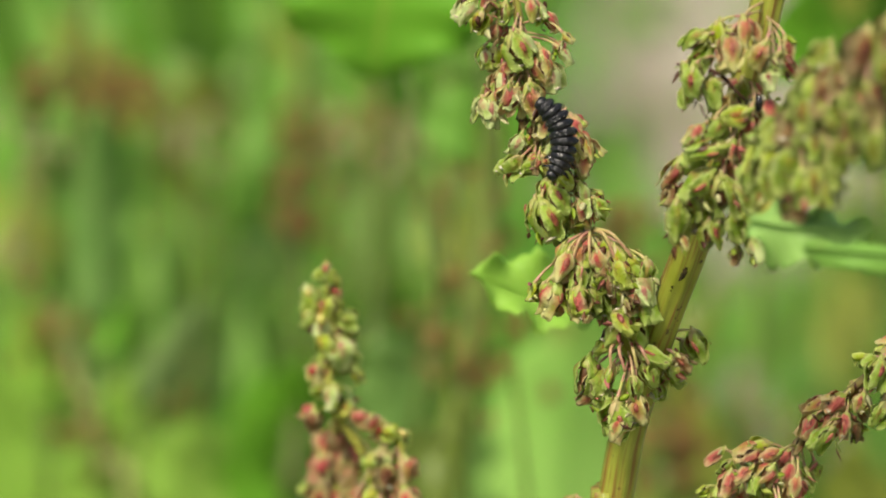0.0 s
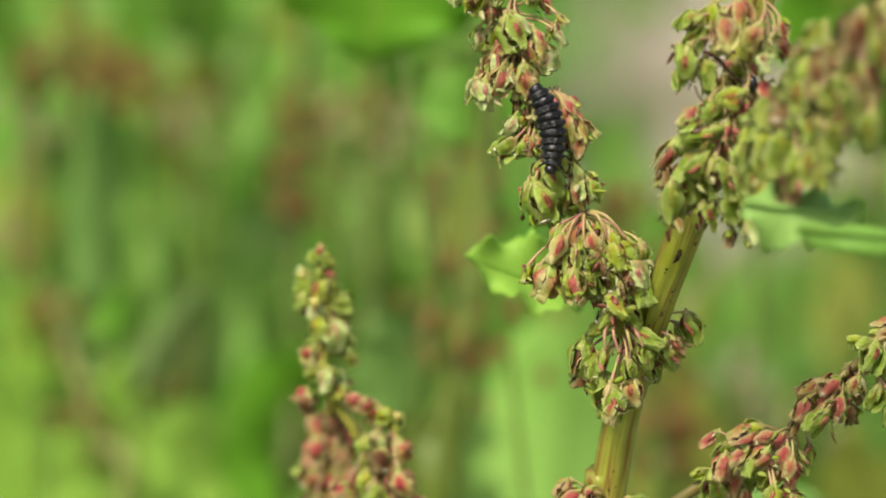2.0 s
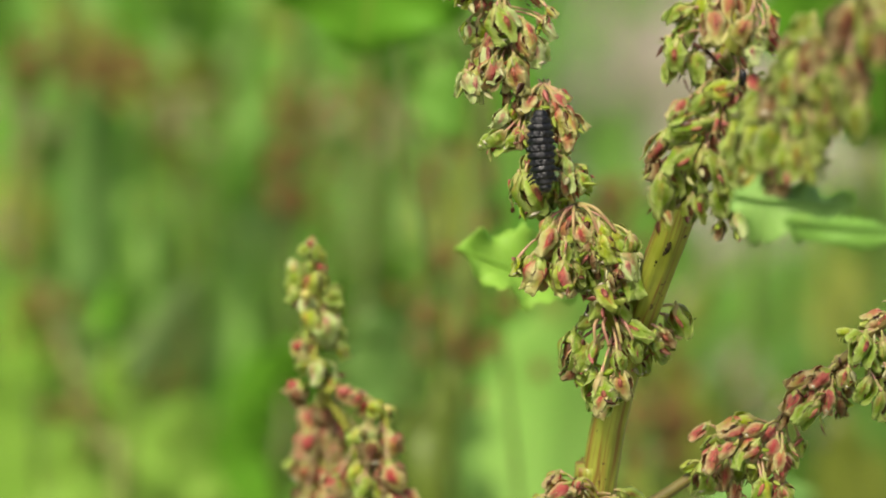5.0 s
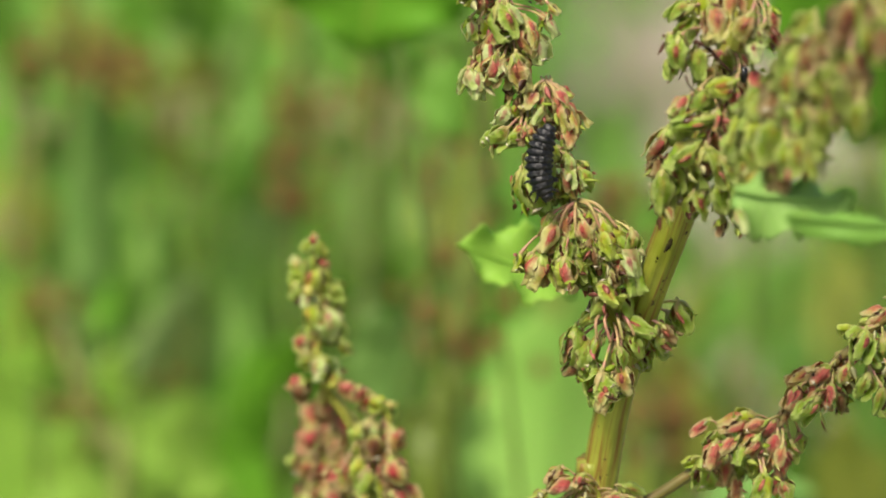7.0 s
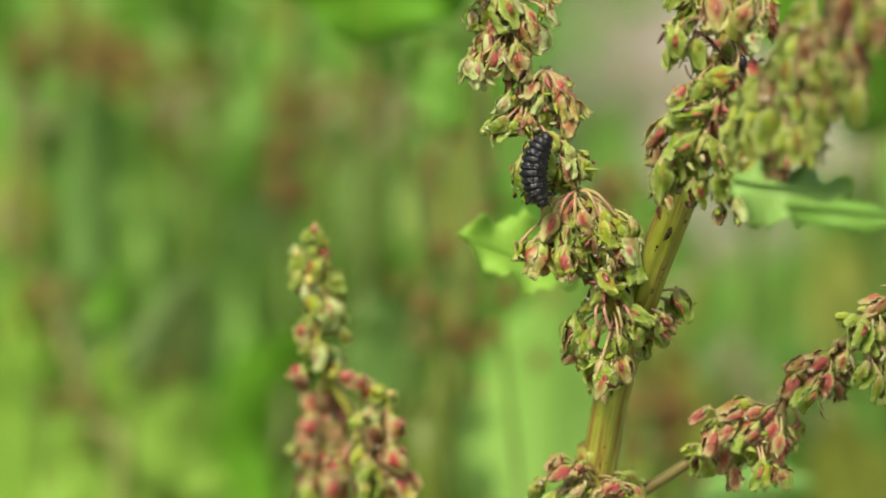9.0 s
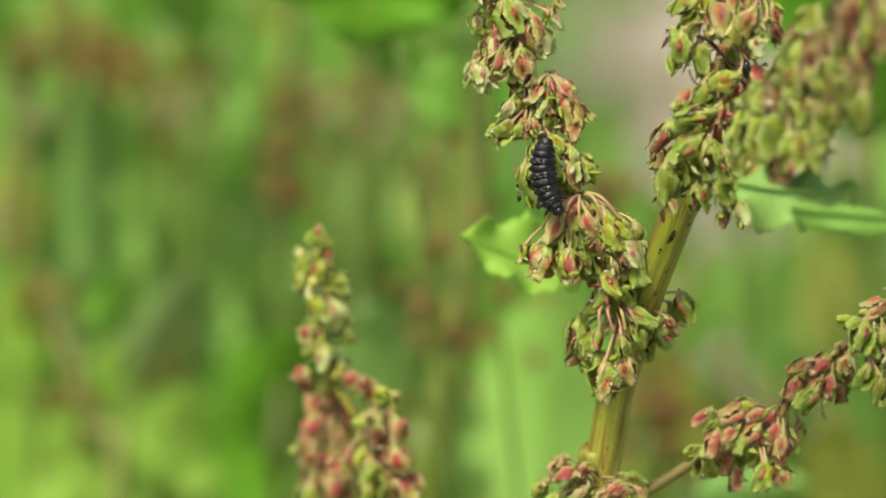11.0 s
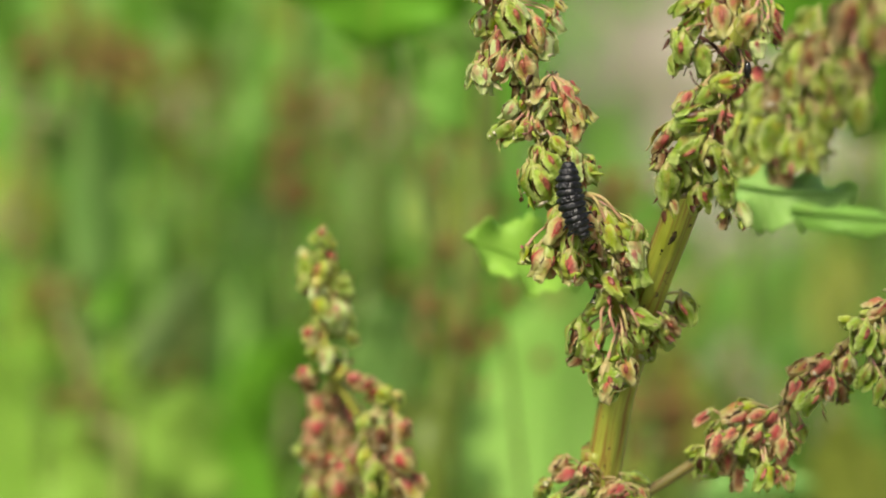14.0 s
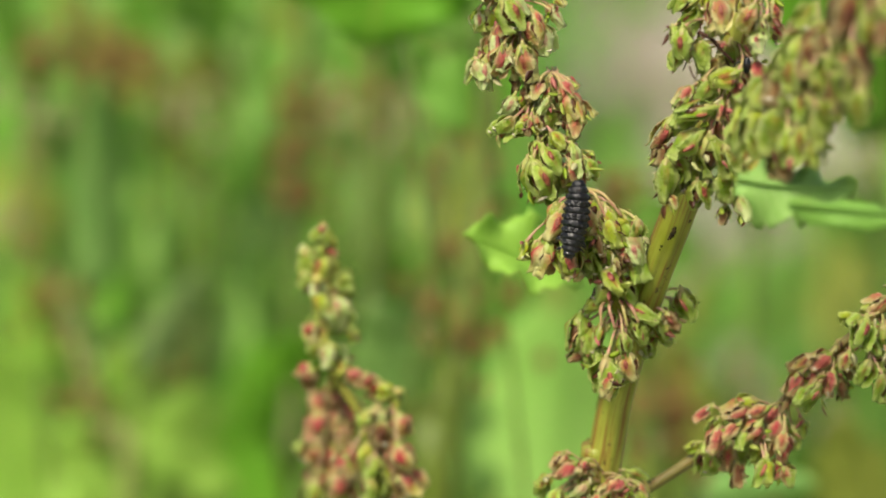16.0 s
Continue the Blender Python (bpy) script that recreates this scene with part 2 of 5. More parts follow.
GRASS = plain("grass", (0.10, 0.31, 0.03), (0.18, 0.42, 0.05), 12.0, 0.5, 0.4, 0.0, 0.05, 0.3)
FAR_STEM = plain("field_stem", (0.06, 0.11, 0.008), (0.11, 0.14, 0.014), 14.0, 0.5)


def soil_material():
    m, t, b = shader("bare_soil", 0.9, 0.2)
    tc = t.nodes.new("ShaderNodeTexCoord")
    big = node(t, "ShaderNodeTexNoise", Scale=3.4, Detail=5.0)
    fine = node(t, "ShaderNodeTexNoise", Scale=45.0, Detail=6.0)
    for n in (big, fine):
        t.links.new(tc.outputs["Object"], n.inputs["Vector"])
    col = mixer(t, ramp(t, big.outputs["Fac"], 0.35, 0.65), (0.37, 0.315, 0.25), (0.20, 0.18, 0.115))
    col = mixer(t, mul(t, ramp(t, fine.outputs["Fac"], 0.4, 0.7), 0.5), col, (0.22, 0.16, 0.11))
    rut = t.nodes.new("ShaderNodeMapping")
    rut.inputs["Scale"].default_value = (5.5, 1.1, 1.0)
    t.links.new(tc.outputs["Object"], rut.inputs[0])
    patch = node(t, "ShaderNodeTexNoise", Scale=1.0, Detail=3.0)
    t.links.new(rut.outputs[0], patch.inputs["Vector"])
    col = mixer(t, mul(t, ramp(t, patch.outputs["Fac"], 0.50, 0.60), 0.9), col, (0.45, 0.405, 0.315))
    col = mixer(t, mul(t, mul(t, 1.0, ramp(t, patch.outputs["Fac"], 0.34, 0.46), "SUBTRACT"), 0.8), col, (0.13, 0.14, 0.055))
    t.links.new(col, b.inputs["Base Color"])
    relief(t, b, fine.outputs["Fac"], 0.6, 0.02)
    return m


def chitin():
    """Blue-black larval skin, wrinkled and a little shiny."""
    m, t, b = shader("black_skin", 0.3, 0.5)
    g = grain(t, 1500.0)
    col = mixer(t, ramp(t, g, 0.42, 0.68), (0.003, 0.003, 0.004), (0.012, 0.012, 0.015))
    t.links.new(col, b.inputs["Base Color"])
    rough = ramp(t, g, 0.2, 0.8)
    rough = mul(t, mul(t, rough, 0.26), 0.23, "ADD")
    t.links.new(rough, b.inputs["Roughness"])
    relief(t, b, grain(t, 3000.0), 0.7, 0.00016)
    return m


SKIN = chitin()
HEAD = plain("shiny_head", (0.004, 0.004, 0.005), (0.012, 0.011, 0.012), 900.0, 0.16, 0.6)


# ---- helpers for building ----
def V(p):
    """Millimetres from the middle of the plant to metres in the world."""
    return Vector((p[0] / 1000, p[1] / 1000, 0.75 + p[2] / 1000))


def mesh_of(bm, name, material, smooth=True):
    me = bpy.data.meshes.new(name)
    bmesh.ops.recalc_face_normals(bm, faces=bm.faces)
    bm.to_mesh(me)
    bm.free()
    if smooth:
        me.polygons.foreach_set("use_smooth", [True] * len(me.polygons))
    if material:
        me.materials.append(material)
    return me


def part(name, bm, material, parent, label=""):
    ob = new(name, bm if isinstance(bm, bpy.types.Mesh) else mesh_of(bm, name, material))
    ob.parent = parent
    if label:
        tagged(ob, label)
    return ob


def thing(name, place, label, category, group="", kind=""):
    ob = new(name)
    ob.empty_display_size = 0.01
    ob.location = place
    return tagged(ob, label, category, group, kind)


def spline(points, n):
    """Catmull-Rom line through a few points."""
    p = [points[0] * 2 - points[1], *points, points[-1] * 2 - points[-2]]
    out = []
    for i in range(n):
        s = i / (n - 1) * (len(points) - 1)
        k = min(int(s), len(points) - 2)
        f = s - k
        a, b, c, d = p[k:k + 4]
        out.append(0.5 * ((2 * b) + (c - a) * f + (2 * a - 5 * b + 4 * c - d) * f * f + (3 * b - a - 3 * c + d) * f ** 3))
    return out


def tube(bm, line, radius, sides=8, ribs=0, depth=0.0, length_uv=60.0):
    """A tapered, closed tube along a line; radius is a function of 0..1."""
    uv = bm.loops.layers.uv.verify()
    ref = Vector((0.3, -1, 0.1)).normalized()
    rings, run = [], [0.0]
    for i, p in enumerate(line):
        t = (line[min(i + 1, len(line) - 1)] - line[max(i - 1, 0)]).normalized()
        u = (ref - t * ref.dot(t)).normalized()
        v = t.cross(u)
        r = radius(i / (len(line) - 1))
        if i:
            run.append(run[-1] + (p - line[i - 1]).length)
        ring = []
        for k in range(sides):
            a = 2 * math.pi * k / sides
            rr = r * (1 + depth * math.cos(ribs * a)) if ribs else r
            ring.append(bm.verts.new(p + (u * math.cos(a) + v * math.sin(a)) * rr))
        rings.append(ring)
    for i in range(len(rings) - 1):
        for k in range(sides):
            j = (k + 1) % sides
            f = bm.faces.new((rings[i][k], rings[i][j], rings[i + 1][j], rings[i + 1][k]))
            for loop, (a, b) in zip(f.loops, ((k, i), (k + 1, i), (k + 1, i + 1), (k, i + 1))):
                loop[uv].uv = (a / sides, run[b] * length_uv)
    bm.faces.new(rings[0][::-1])
    bm.faces.new(rings[-1])


def ball(bm, centre, radii, seg=10, rings=6, turn=None):
    m = Matrix.Translation(centre) @ (turn or Matrix.Identity(4)) @ Matrix.Diagonal((*radii, 1))
    bmesh.ops.create_uvsphere(bm, u_segments=seg, v_segments=rings, radius=1.0, matrix=m)


def blade(bm, across, along, half, shape, thick):
    """A two-sided leaf shell: half(u) is its half width, shape(s, u) gives a point (s -1..1 across, u 0..1 along)."""
    uv = bm.loops.layers.uv.verify()
    sheets = []
    for side in (1, -1):
        grid = []
        for j in range(along + 1):
            u = j / along
            row = []
            for i in range(across + 1):
                s = -1 + 2 * i / across
                p, n = shape(s * half(u, s), s, u)
                edge = 1 - 0.75 * abs(s) ** 3
                row.append(bm.verts.new(p + n * (thick * 0.5 * side * edge)))
            grid.append(row)
        sheets.append(grid)
    for k, grid in enumerate(sheets):
        for j in range(along):
            for i in range(across):
                q = [(j, i), (j, i + 1), (j + 1, i + 1), (j + 1, i)]
                if k:
                    q.reverse()
                f = bm.faces.new([grid[a][b] for a, b in q])
                for loop, (a, b) in zip(f.loops, q):
                    loop[uv].uv = (b / across, a / along)
    a, b = sheets
    rim = [(0, i) for i in range(across)] + [(j, across) for j in range(along)] + [(along, i) for i in range(across, 0, -1)] + [(j, 0) for j in range(along, 0, -1)]
    for k, (j, i) in enumerate(rim):
        j2, i2 = rim[(k + 1) % len(rim)]
        bm.faces.new((a[j][i], b[j][i], b[j2][i2], a[j2][i2]))


# ---- fruit: a nut between three papery wings, one of them with a swollen red tubercle ----
SWELL = {}


def valve_mesh(seed):
    rng = random.Random(seed)
    curl, bow, twist, wide = rng.uniform(-0.42, 0.10), rng.uniform(0.17, 0.28), rng.uniform(-0.45, 0.45), rng.uniform(0.27, 0.35)
    tip, wave, skew = rng.uniform(-0.14, 0.34), rng.uniform(0.015, 0.055), rng.uniform(-0.16, 0.16)
    narrow = seed % 3 == 0
    if narrow:
        wide *= 0.78
    shoulder, tongue = rng.uniform(0.42, 0.56), rng.uniform(0.58, 0.80)
    rag = 0.0 if narrow else rng.choice((0.05, 0.10, 0.22))
    teeth = [(rag * rng.uniform(0.2, 1.2) if k % 2 else -0.5 * rag * rng.random()) for k in range(44)]
    nick = [rng.uniform(-0.035, 0.03) for _ in range(24)]

    def half(u, s):
        w = 0.24 + 0.76 * min(1.0, u / 0.32) ** 0.8
        if u > shoulder:
            w = 1.0 + (tongue - 1.0) * min(1.0, (u - shoulder) / 0.30)
        if u > 0.80:
            w *= math.sqrt(max(0.02, 1 - ((u - 0.80) / 0.204) ** 2))
        w *= wide
        if 0.18 < u < shoulder + 0.08 and abs(s) > 0.99:
            w *= 1 + teeth[round(u * 20) + (20 if s > 0 else 0)]
        return w

    def shape(x, s, u):
        y = 0.03 + bow * math.sin(math.pi * u ** 0.75) + curl * s * s * u + tip * u ** 4
        y += 0.07 * math.exp(-(s / 0.36) ** 2 - ((u - 0.38) / 0.18) ** 2)
        y += wave * math.sin(9 * u + 3 * s + seed) * (0.2 + abs(s)) * (0.4 + u) + wave * 0.7 * math.sin(23 * u + seed) * s ** 4
        a = twist * (u - 0.3)
        end = u + nick[round((s + 1) * 6)] * max(0.0, u - 0.7) / 0.3
        return Vector((x * math.cos(a) - y * math.sin(a) * 0.3 + skew * u * u, y + x * math.sin(a), -end)), Vector((-s * 0.4, 1, 0)).normalized()

    bm = bmesh.new()
    blade(bm, 10, 20, half, shape, 0.022)
    # midrib on the outer face, below the swelling
    tube(bm, [Vector((skew * u * u, 0.038 + bow * math.sin(math.pi * u ** 0.75) + tip * u ** 4, -u)) for u in (0.5, 0.62, 0.75, 0.97)],
         lambda f: 0.014 * (1 - 0.7 * f), 5)
    return bm, 0.03 + bow * math.sin(math.pi * 0.38 ** 0.75)


VALVES = {}
for hue, mat in VALVE.items():
    VALVES[hue] = []
    for k in range(9):
        bm, swell = valve_mesh(11 * k + ord(hue))
        VALVES[hue].append(mesh_of(bm, "valve", mat))
        SWELL[VALVES[hue][-1].name] = swell
bm = bmesh.new()
ball(bm, (0, 0, -0.42), (0.17, 0.17, 0.34), 8, 6)
NUT_MESH = mesh_of(bm, "fruit", NUT)
bm = bmesh.new()
ball(bm, (0, 0, 0), (0.075, 0.055, 0.19), 12, 8)
TUB_MESH = mesh_of(bm, "tubercle", RED)
bm = bmesh.new()
for k in range(3):
    a0 = 2 * math.pi * k / 3 + 0.6
    spin = Matrix.Rotation(a0, 4, "Z")
    sep_bm = bmesh.new()
    blade(sep_bm, 4, 7, lambda u, s: 0.085 * max(math.sin(math.pi * (0.08 + 0.92 * u) ** 0.8), 0.05),
          lambda x, s, u: (Vector((x, 0.03 + 0.36 * u - 0.1 * u * u, 0.03 - 0.42 * u * u + 0.5 * x * x)), Vector((0, 0.5, 0.85))), 0.03)
    bmesh.ops.transform(sep_bm, matrix=spin, verts=sep_bm.verts)
    tmp = bpy.data.meshes.new("tmp")
    sep_bm.to_mesh(tmp)
    sep_bm.free()
    bm.from_mesh(tmp)
    bpy.data.meshes.remove(tmp)
tube(bm, [Vector((0, 0, z)) for z in (0.16, 0.09, 0.02, -0.05, -0.12, -0.2, -0.28)],
     lambda f: 0.045 + 0.17 * math.sin(1.57 * max(0.0, f - 0.12) / 0.88) ** 1.3, 9)
SEPAL_MESH = mesh_of(bm, "calyx", SEPAL)
bm = bmesh.new()
star = [bm.verts.new((math.cos(0.449 * k) * (0.16 if k % 2 else 0.045), math.sin(0.449 * k) * (0.16 if k % 2 else 0.045), 0.015 * math.sin(2.3 * k))) for k in range(14)]
for hub in (bm.verts.new((0, 0, 0.03)), bm.verts.new((0, 0, -0.05))):
    for k in range(14):
        bm.faces.new((hub, star[k], star[(k + 1) % 14]))
STYLE_MESH = mesh_of(bm, "dried_style", STYLE)

pick = random.Random(5)
TOPS = {}


def fruit(plant, root, place, size, lean, hue, yaw=None, pitch=None, wide=None):
    """One hanging fruit with its stalk. place: its middle (mm); size: length (mm); lean: degrees its tip swings to +x;
    hue: colour letter, a capital one shows its tubercle to the front."""
    h = hue.lower()
    yaw = pick.uniform(-40, 40) if yaw is None else yaw
    pitch = pick.uniform(-22, 12) if pitch is None else pitch
    wide = pick.uniform(0.82, 1.05) if wide is None else wide
    turn = pose(0, 0, 0, pitch, -lean, 0)
    top = V(place) + turn.to_3x3() @ Vector((0, 0, size / 2000))
    here = Matrix.Translation(top) @ turn @ pose(0, 0, 0, 0, 0, yaw + 180) @ Matrix.Diagonal((size * wide / 1000, size * wide / 1000, size / 1000, 1))
    TOPS.setdefault(plant, []).append((top, size / 1000, h))
    body = part("fruit", NUT_MESH, None, plant)
    body.matrix_basis = plant.matrix_basis.inverted() @ here
    wings = []
    for k in range(3):
        v = part("valve", pick.choice(VALVES[h]), None, body)
        v.matrix_basis = pose(0, 0, 0, pick.uniform(-8, 16), pick.uniform(-14, 14), 120 * k + pick.uniform(-18, 18))
        wings.append(v)
    if hue.isupper() or pick.random() < (0.1 if plant == near_dock else 0.25):
        wing = wings[0] if hue.isupper() else pick.choice(wings)
        here = wing.matrix_basis @ pose(0, SWELL[wing.data.name] + 0.045, pick.uniform(-0.42, -0.34), -4, pick.uniform(-8, 8), 0)
        part("tubercle", TUB_MESH, None, body).matrix_basis = here @ Matrix.Diagonal((pick.uniform(0.8, 1.25), 1, pick.uniform(0.75, 1.15), 1))
    part("calyx", SEPAL_MESH, None, body).matrix_basis = pose(0, 0, 0, 0, 0, pick.uniform(0, 120))
    if pick.random() < 0.25:
        part("dried_style", STYLE_MESH, None, body).matrix_basis = pose(pick.uniform(-0.2, 0.2), 0.12, -0.85, 20, 0, 0)
    if root is not None:
        end = top - plant.matrix_basis.translation
        if isinstance(root, list):
            start = min(root, key=lambda q: (q - end - Vector((0, 0.001, 0.0018))).length)
        else:
            start = V(root) - plant.matrix_basis.translation + Vector((pick.gauss(0, 0.0005), pick.gauss(0, 0.0003), pick.gauss(0, 0.0005)))
        reach = (end - start).length
        mid = (start + end) / 2 + Vector((pick.uniform(-0.1, 0.1) * reach, pick.uniform(-0.16, 0.12) * reach, pick.uniform(0.0, 0.22) * reach))
        near = end + (turn.to_3x3() @ Vector((0, 0, 1))) * reach * 0.08
        line = spline([start, mid * 0.7 + start * 0.3, mid * 0.45 + near * 0.55, end], 9)
        bm = bmesh.new()
        r = 0.00013 + 0.000012 * size
        tube(bm, line, lambda f: r * (0.9 + (0.6 * max(0, f - 0.75) / 0.25)), 6)
        part("pedicel", bm, PED, plant)


def dock_leaf(parent, base, length, width, tilt, turn, material, droop=0.3, wave=0.12, fold=0.25, seed=0, name="leaf", lean=0.0, across=14, along=26, face=0.0, jag=0.0):
    """A lance-shaped leaf with waved margins, folded along its midrib. base: metres in the parent's space; tilt: degrees from upright."""
    rng = random.Random(seed)
    ph = rng.uniform(0, 6)
    lobes = [rng.uniform(-1, 0.7) for _ in range(2 * along + 4)]

    def half(u, s):
        ragged = 1 + jag * lobes[round(u * along) + (along if s > 0 else 0)] * abs(s) ** 3
        return ragged * width * 0.5 * max(math.sin(math.pi * min(1, 0.03 + 0.97 * u) ** 0.72), 0.02) ** 0.75 * (1 + 0.06 * math.sin(31 * u + ph) + 0.04 * math.sin(57 * u - ph))

    def shape(x, s, u):
        y = -droop * length * u * u + fold * abs(x) + wave * width * 0.5 * math.sin(17 * u + ph + (1.7 if s > 0 else 0)) * s * s
        return Vector((x, y, length * u * (1 - 0.25 * droop * u))), Vector((0, 1, 0.3 * droop)).normalized()

    bm = bmesh.new()
    blade(bm, across, along, half, shape, 0.0005)
    tube(bm, [Vector((0, -droop * length * u * u - 0.0006, length * u * (1 - 0.25 * droop * u))) for u in (0, 0.2, 0.4, 0.6, 0.8, 0.98)],
         lambda f: max(0.012 * width + 0.0004, 0.0004) * (1 - 0.85 * f), 6)
    ob = part(name, bm, material, parent)
    ob.matrix_basis = Matrix.Translation(base) @ pose(0, 0, 0, face) @ pose(0, 0, 0, 0, 0, turn) @ pose(0, 0, 0, tilt, lean, 0)
    return ob


# ---- ground ----
bm = bmesh.new()
N = 90
for j in range(N + 1):
    for i in range(N + 1):
        x, y = -1 + 2 * i / N, -1 + 2 * j / N
        x, y = math.copysign(abs(x) ** 3, x) * 300, math.copysign(abs(y) ** 3, y) * 300
        near = math.exp(-(x * x + y * y) / 400)
        bm.verts.new((x, y, 0.03 * near * noise.noise(Vector((x * 1.3, y * 1.3, 0)))))
bm.verts.ensure_lookup_table()
for j in range(N):
    for i in range(N):
        a = j * (N + 1) + i
        bm.faces.new([bm.verts[k] for k in (a, a + 1, a + N + 2, a + N + 1)])
ground = new("ground", mesh_of(bm, "ground", soil_material()))
tagged(ground, "dry beige bare soil of the field", "ground", kind="structure")

# ---- main dock plant ----
stem_points = [(17.8, -1.9, -32.9), (18.4, -3.1, -29.2), (20.2, -4.8, -17.7), (23.1, -7.5, -6.4), (26.1, -13.4, 4.2), (28.9, -15.6, 13.3), (31.6, -16.8, 22.1), (33.9, -16.8, 31.6), (35.7, -17.0, 40.3)]
dock = thing("dock_plant", (0.012, 0.0, 0.0), "fruiting dock plant with ribbed olive stem and rosy-green fruits", "plant")
base = dock.matrix_basis.translation
roots = [Vector((0, 0, -0.004)), Vector((0.001, 0.006, 0.2)), Vector((0.002, 0.010, 0.45)), Vector((0.003, 0.016, 0.62))]
bm = bmesh.new()
main_line = spline(roots + [V(p) - base for p in stem_points], 110)
tube(bm, main_line, lambda f: 0.00225 - 0.0005 * f, 36, 9, 0.06)
part("stem", bm, STEM, dock, "ribbed olive stem with red-brown streaks")
fork = [V(p) - base for p in ((22.4, -7.0, -9.1), (19.0, -8.1, -4.5), (17.9, -8.2, -0.2), (15.5, -8.1, 5.4), (12.9, -7.3, 8.9), (10.5, -6.8, 13.7), (9.7, -5.9, 17.7), (8.6, -5.4, 22.8), (7.8, -4.3, 27.9), (6.9, -3.1, 33.5), (6.5, -1.6, 40.4))]
bm = bmesh.new()
tube(bm, spline(fork, 60), lambda f: 0.00045 + 0.00085 * (1 - f) + 0.0007 * math.exp(-f * 14), 14, 5, 0.06)
part("branch", bm, STEM, dock)
side = [V(p) - base for p in ((18.5, -3.3, -34.8), (21.9, -3.7, -31.6), (26.5, -4.0, -28.5), (30.4, -4.4, -25.7), (34.6, -4.9, -22.8), (39.8, -5.1, -19.3), (42.9, -5.3, -15.5), (45.3, -6.8, -12.8), (48.5, -7.2, -9.7), (51.5, -8.6, -6.7), (56.4, -9.9, -3.1))]
bm = bmesh.new()
tube(bm, spline(side, 50), lambda f: 0.00075 - 0.0003 * f, 12, 5, 0.06)
part("branch", bm, STEM_DULL, dock)

# neighbouring plant, nearer, whose side shoot hangs into view
near_dock = thing("dock_plant", (0.066, -0.068, 0.0), "neighbouring dock plant with a hanging yellow-green fruiting shoot", "plant")
nb = near_dock.matrix_basis.translation
near_stem = [Vector((0, 0, -0.004)), Vector((0.001, 0.0, 0.4))] + [V(p) - nb for p in ((54.4, -83.6, -18.3), (52.1, -77.9, 13.3), (48.8, -74.7, 33.3), (48.1, -71.1, 55.3))]
near_shoot = [V(p) - nb for p in ((49.9, -75.6, 29.2), (45.9, -71.3, 36.1), (42.1, -67.1, 38.1), (39.3, -58.6, 34.7), (37.1, -53.1, 30.4), (35.5, -48.6, 25.0), (33.7, -44.1, 18.4))]
for name, pts, r in (("stem", near_stem, 0.002), ("branch", near_shoot, 0.0006)):
    bm = bmesh.new()
    tube(bm, spline(pts, 60), lambda f: r * (1.1 - 0.5 * f), 12, 5, 0.06)
    part(name, bm, STEM, near_dock)

# small leaves on the main plant
dock_leaf(dock, V((17.5, 35.2, -12.4)) - base, 0.0181, 0.0102, 4, 8, LEAF_YOUNG, 0.25, 0.34, -0.5, 3, "leaf", -84, face=-36, jag=0.15)
dock_leaf(near_dock, V((30.2, -48.7, 15.9)) - nb, 0.0132, 0.0072, -10, -8, LEAF_SOFT, 0.3, 0.5, 0.5, 4, "leaf", 104, face=-40, jag=0.16)
dock_leaf(near_dock, V((34.4, -61.0, 15.7)) - nb, 0.0170, 0.0030, -10, -5, LEAF_MID, 0.15, 0.25, 0.4, 5, "leaf", 97, face=-40, jag=0.2)

# dark blemish on the stem
bm = bmesh.new()
for dx, dz, r in ((0, 0, 0.40), (0.3, 0.45, 0.34), (-0.28, -0.4, 0.28), (0.42, 0.9, 0.24), (0.1, 0.75, 0.2), (-0.55, -0.7, 0.14), (-1.5, -1.7, 0.2), (-1.7, -2.2, 0.13)):
    ball(bm, V((25.6 + dx * 0.8, -15.7, 3.1 + dz * 0.8)) - base, (r / 1350, r / 1800, r * 1.1 / 1100), 8, 5)
part("blemish", bm, SCAR, dock, "small black blemish on the stem")

# dry stalk and dark thread among the upper fruits
for pts, r in ((((27.7, -22.8, 27.5), (29.1, -23.4, 26.9), (30.3, -23.7, 25.6), (31.7, -23.5, 24.2)), 0.00026), (((26.7, -24.6, 23.9), (27.0, -25.8, 23.1), (27.8, -25.9, 22.3)), 0.00012)):
    bm = bmesh.new()
    tube(bm, spline([V(p) - base for p in pts], 12), lambda f: r * (1 - 0.4 * f), 8)
    part("dry_stalk", bm, DARK, dock, "dark dry stalk")

# second plant: a blurred young spike behind
spike = thing("dock_spike", (-0.014, 0.047, 0.0), "young dock spike with small rosy buds", "plant")
sb = spike.matrix_basis.translation
for pts, r in ((((-7.5, 26.9, -46.5), (-8.7, 28.6, -38.1), (-11.1, 30.3, -30.5), (-14.5, 30.6, -24.7), (-15.8, 30.4, -20.9), (-15.1, 31.5, -15.4), (-15.8, 32.6, -10.5), (-16.0, 33.6, -5.6)), 0.0006),
               (((-15.0, 29.6, -24.4), (-11.6, 27.7, -24.1), (-8.7, 25.5, -25.0), (-6.7, 25.1, -26.9), (-7.0, 24.3, -31.0), (-7.9, 22.7, -37.9)), 0.0004),
               (((-14.7, 34.2, -25.5), (-15.3, 47.8, -31.3), (-15.4, 48.5, -37.6), (-15.1, 46.7, -46.4)), 0.0005)):
    bm = bmesh.new()
    line = [V(p) - sb for p in pts]
    if r == 0.0006:
        line = [Vector((0, 0, -0.004)), Vector((0.001, 0.002, 0.3)), Vector((0.0, 0.0, 0.6))] + line
    tube(bm, spline(line, 50), lambda f: r * (1.8 - 1.2 * f), 10, 5, 0.05)
    part("stem" if r == 0.0006 else "branch", bm, STEM, spike)

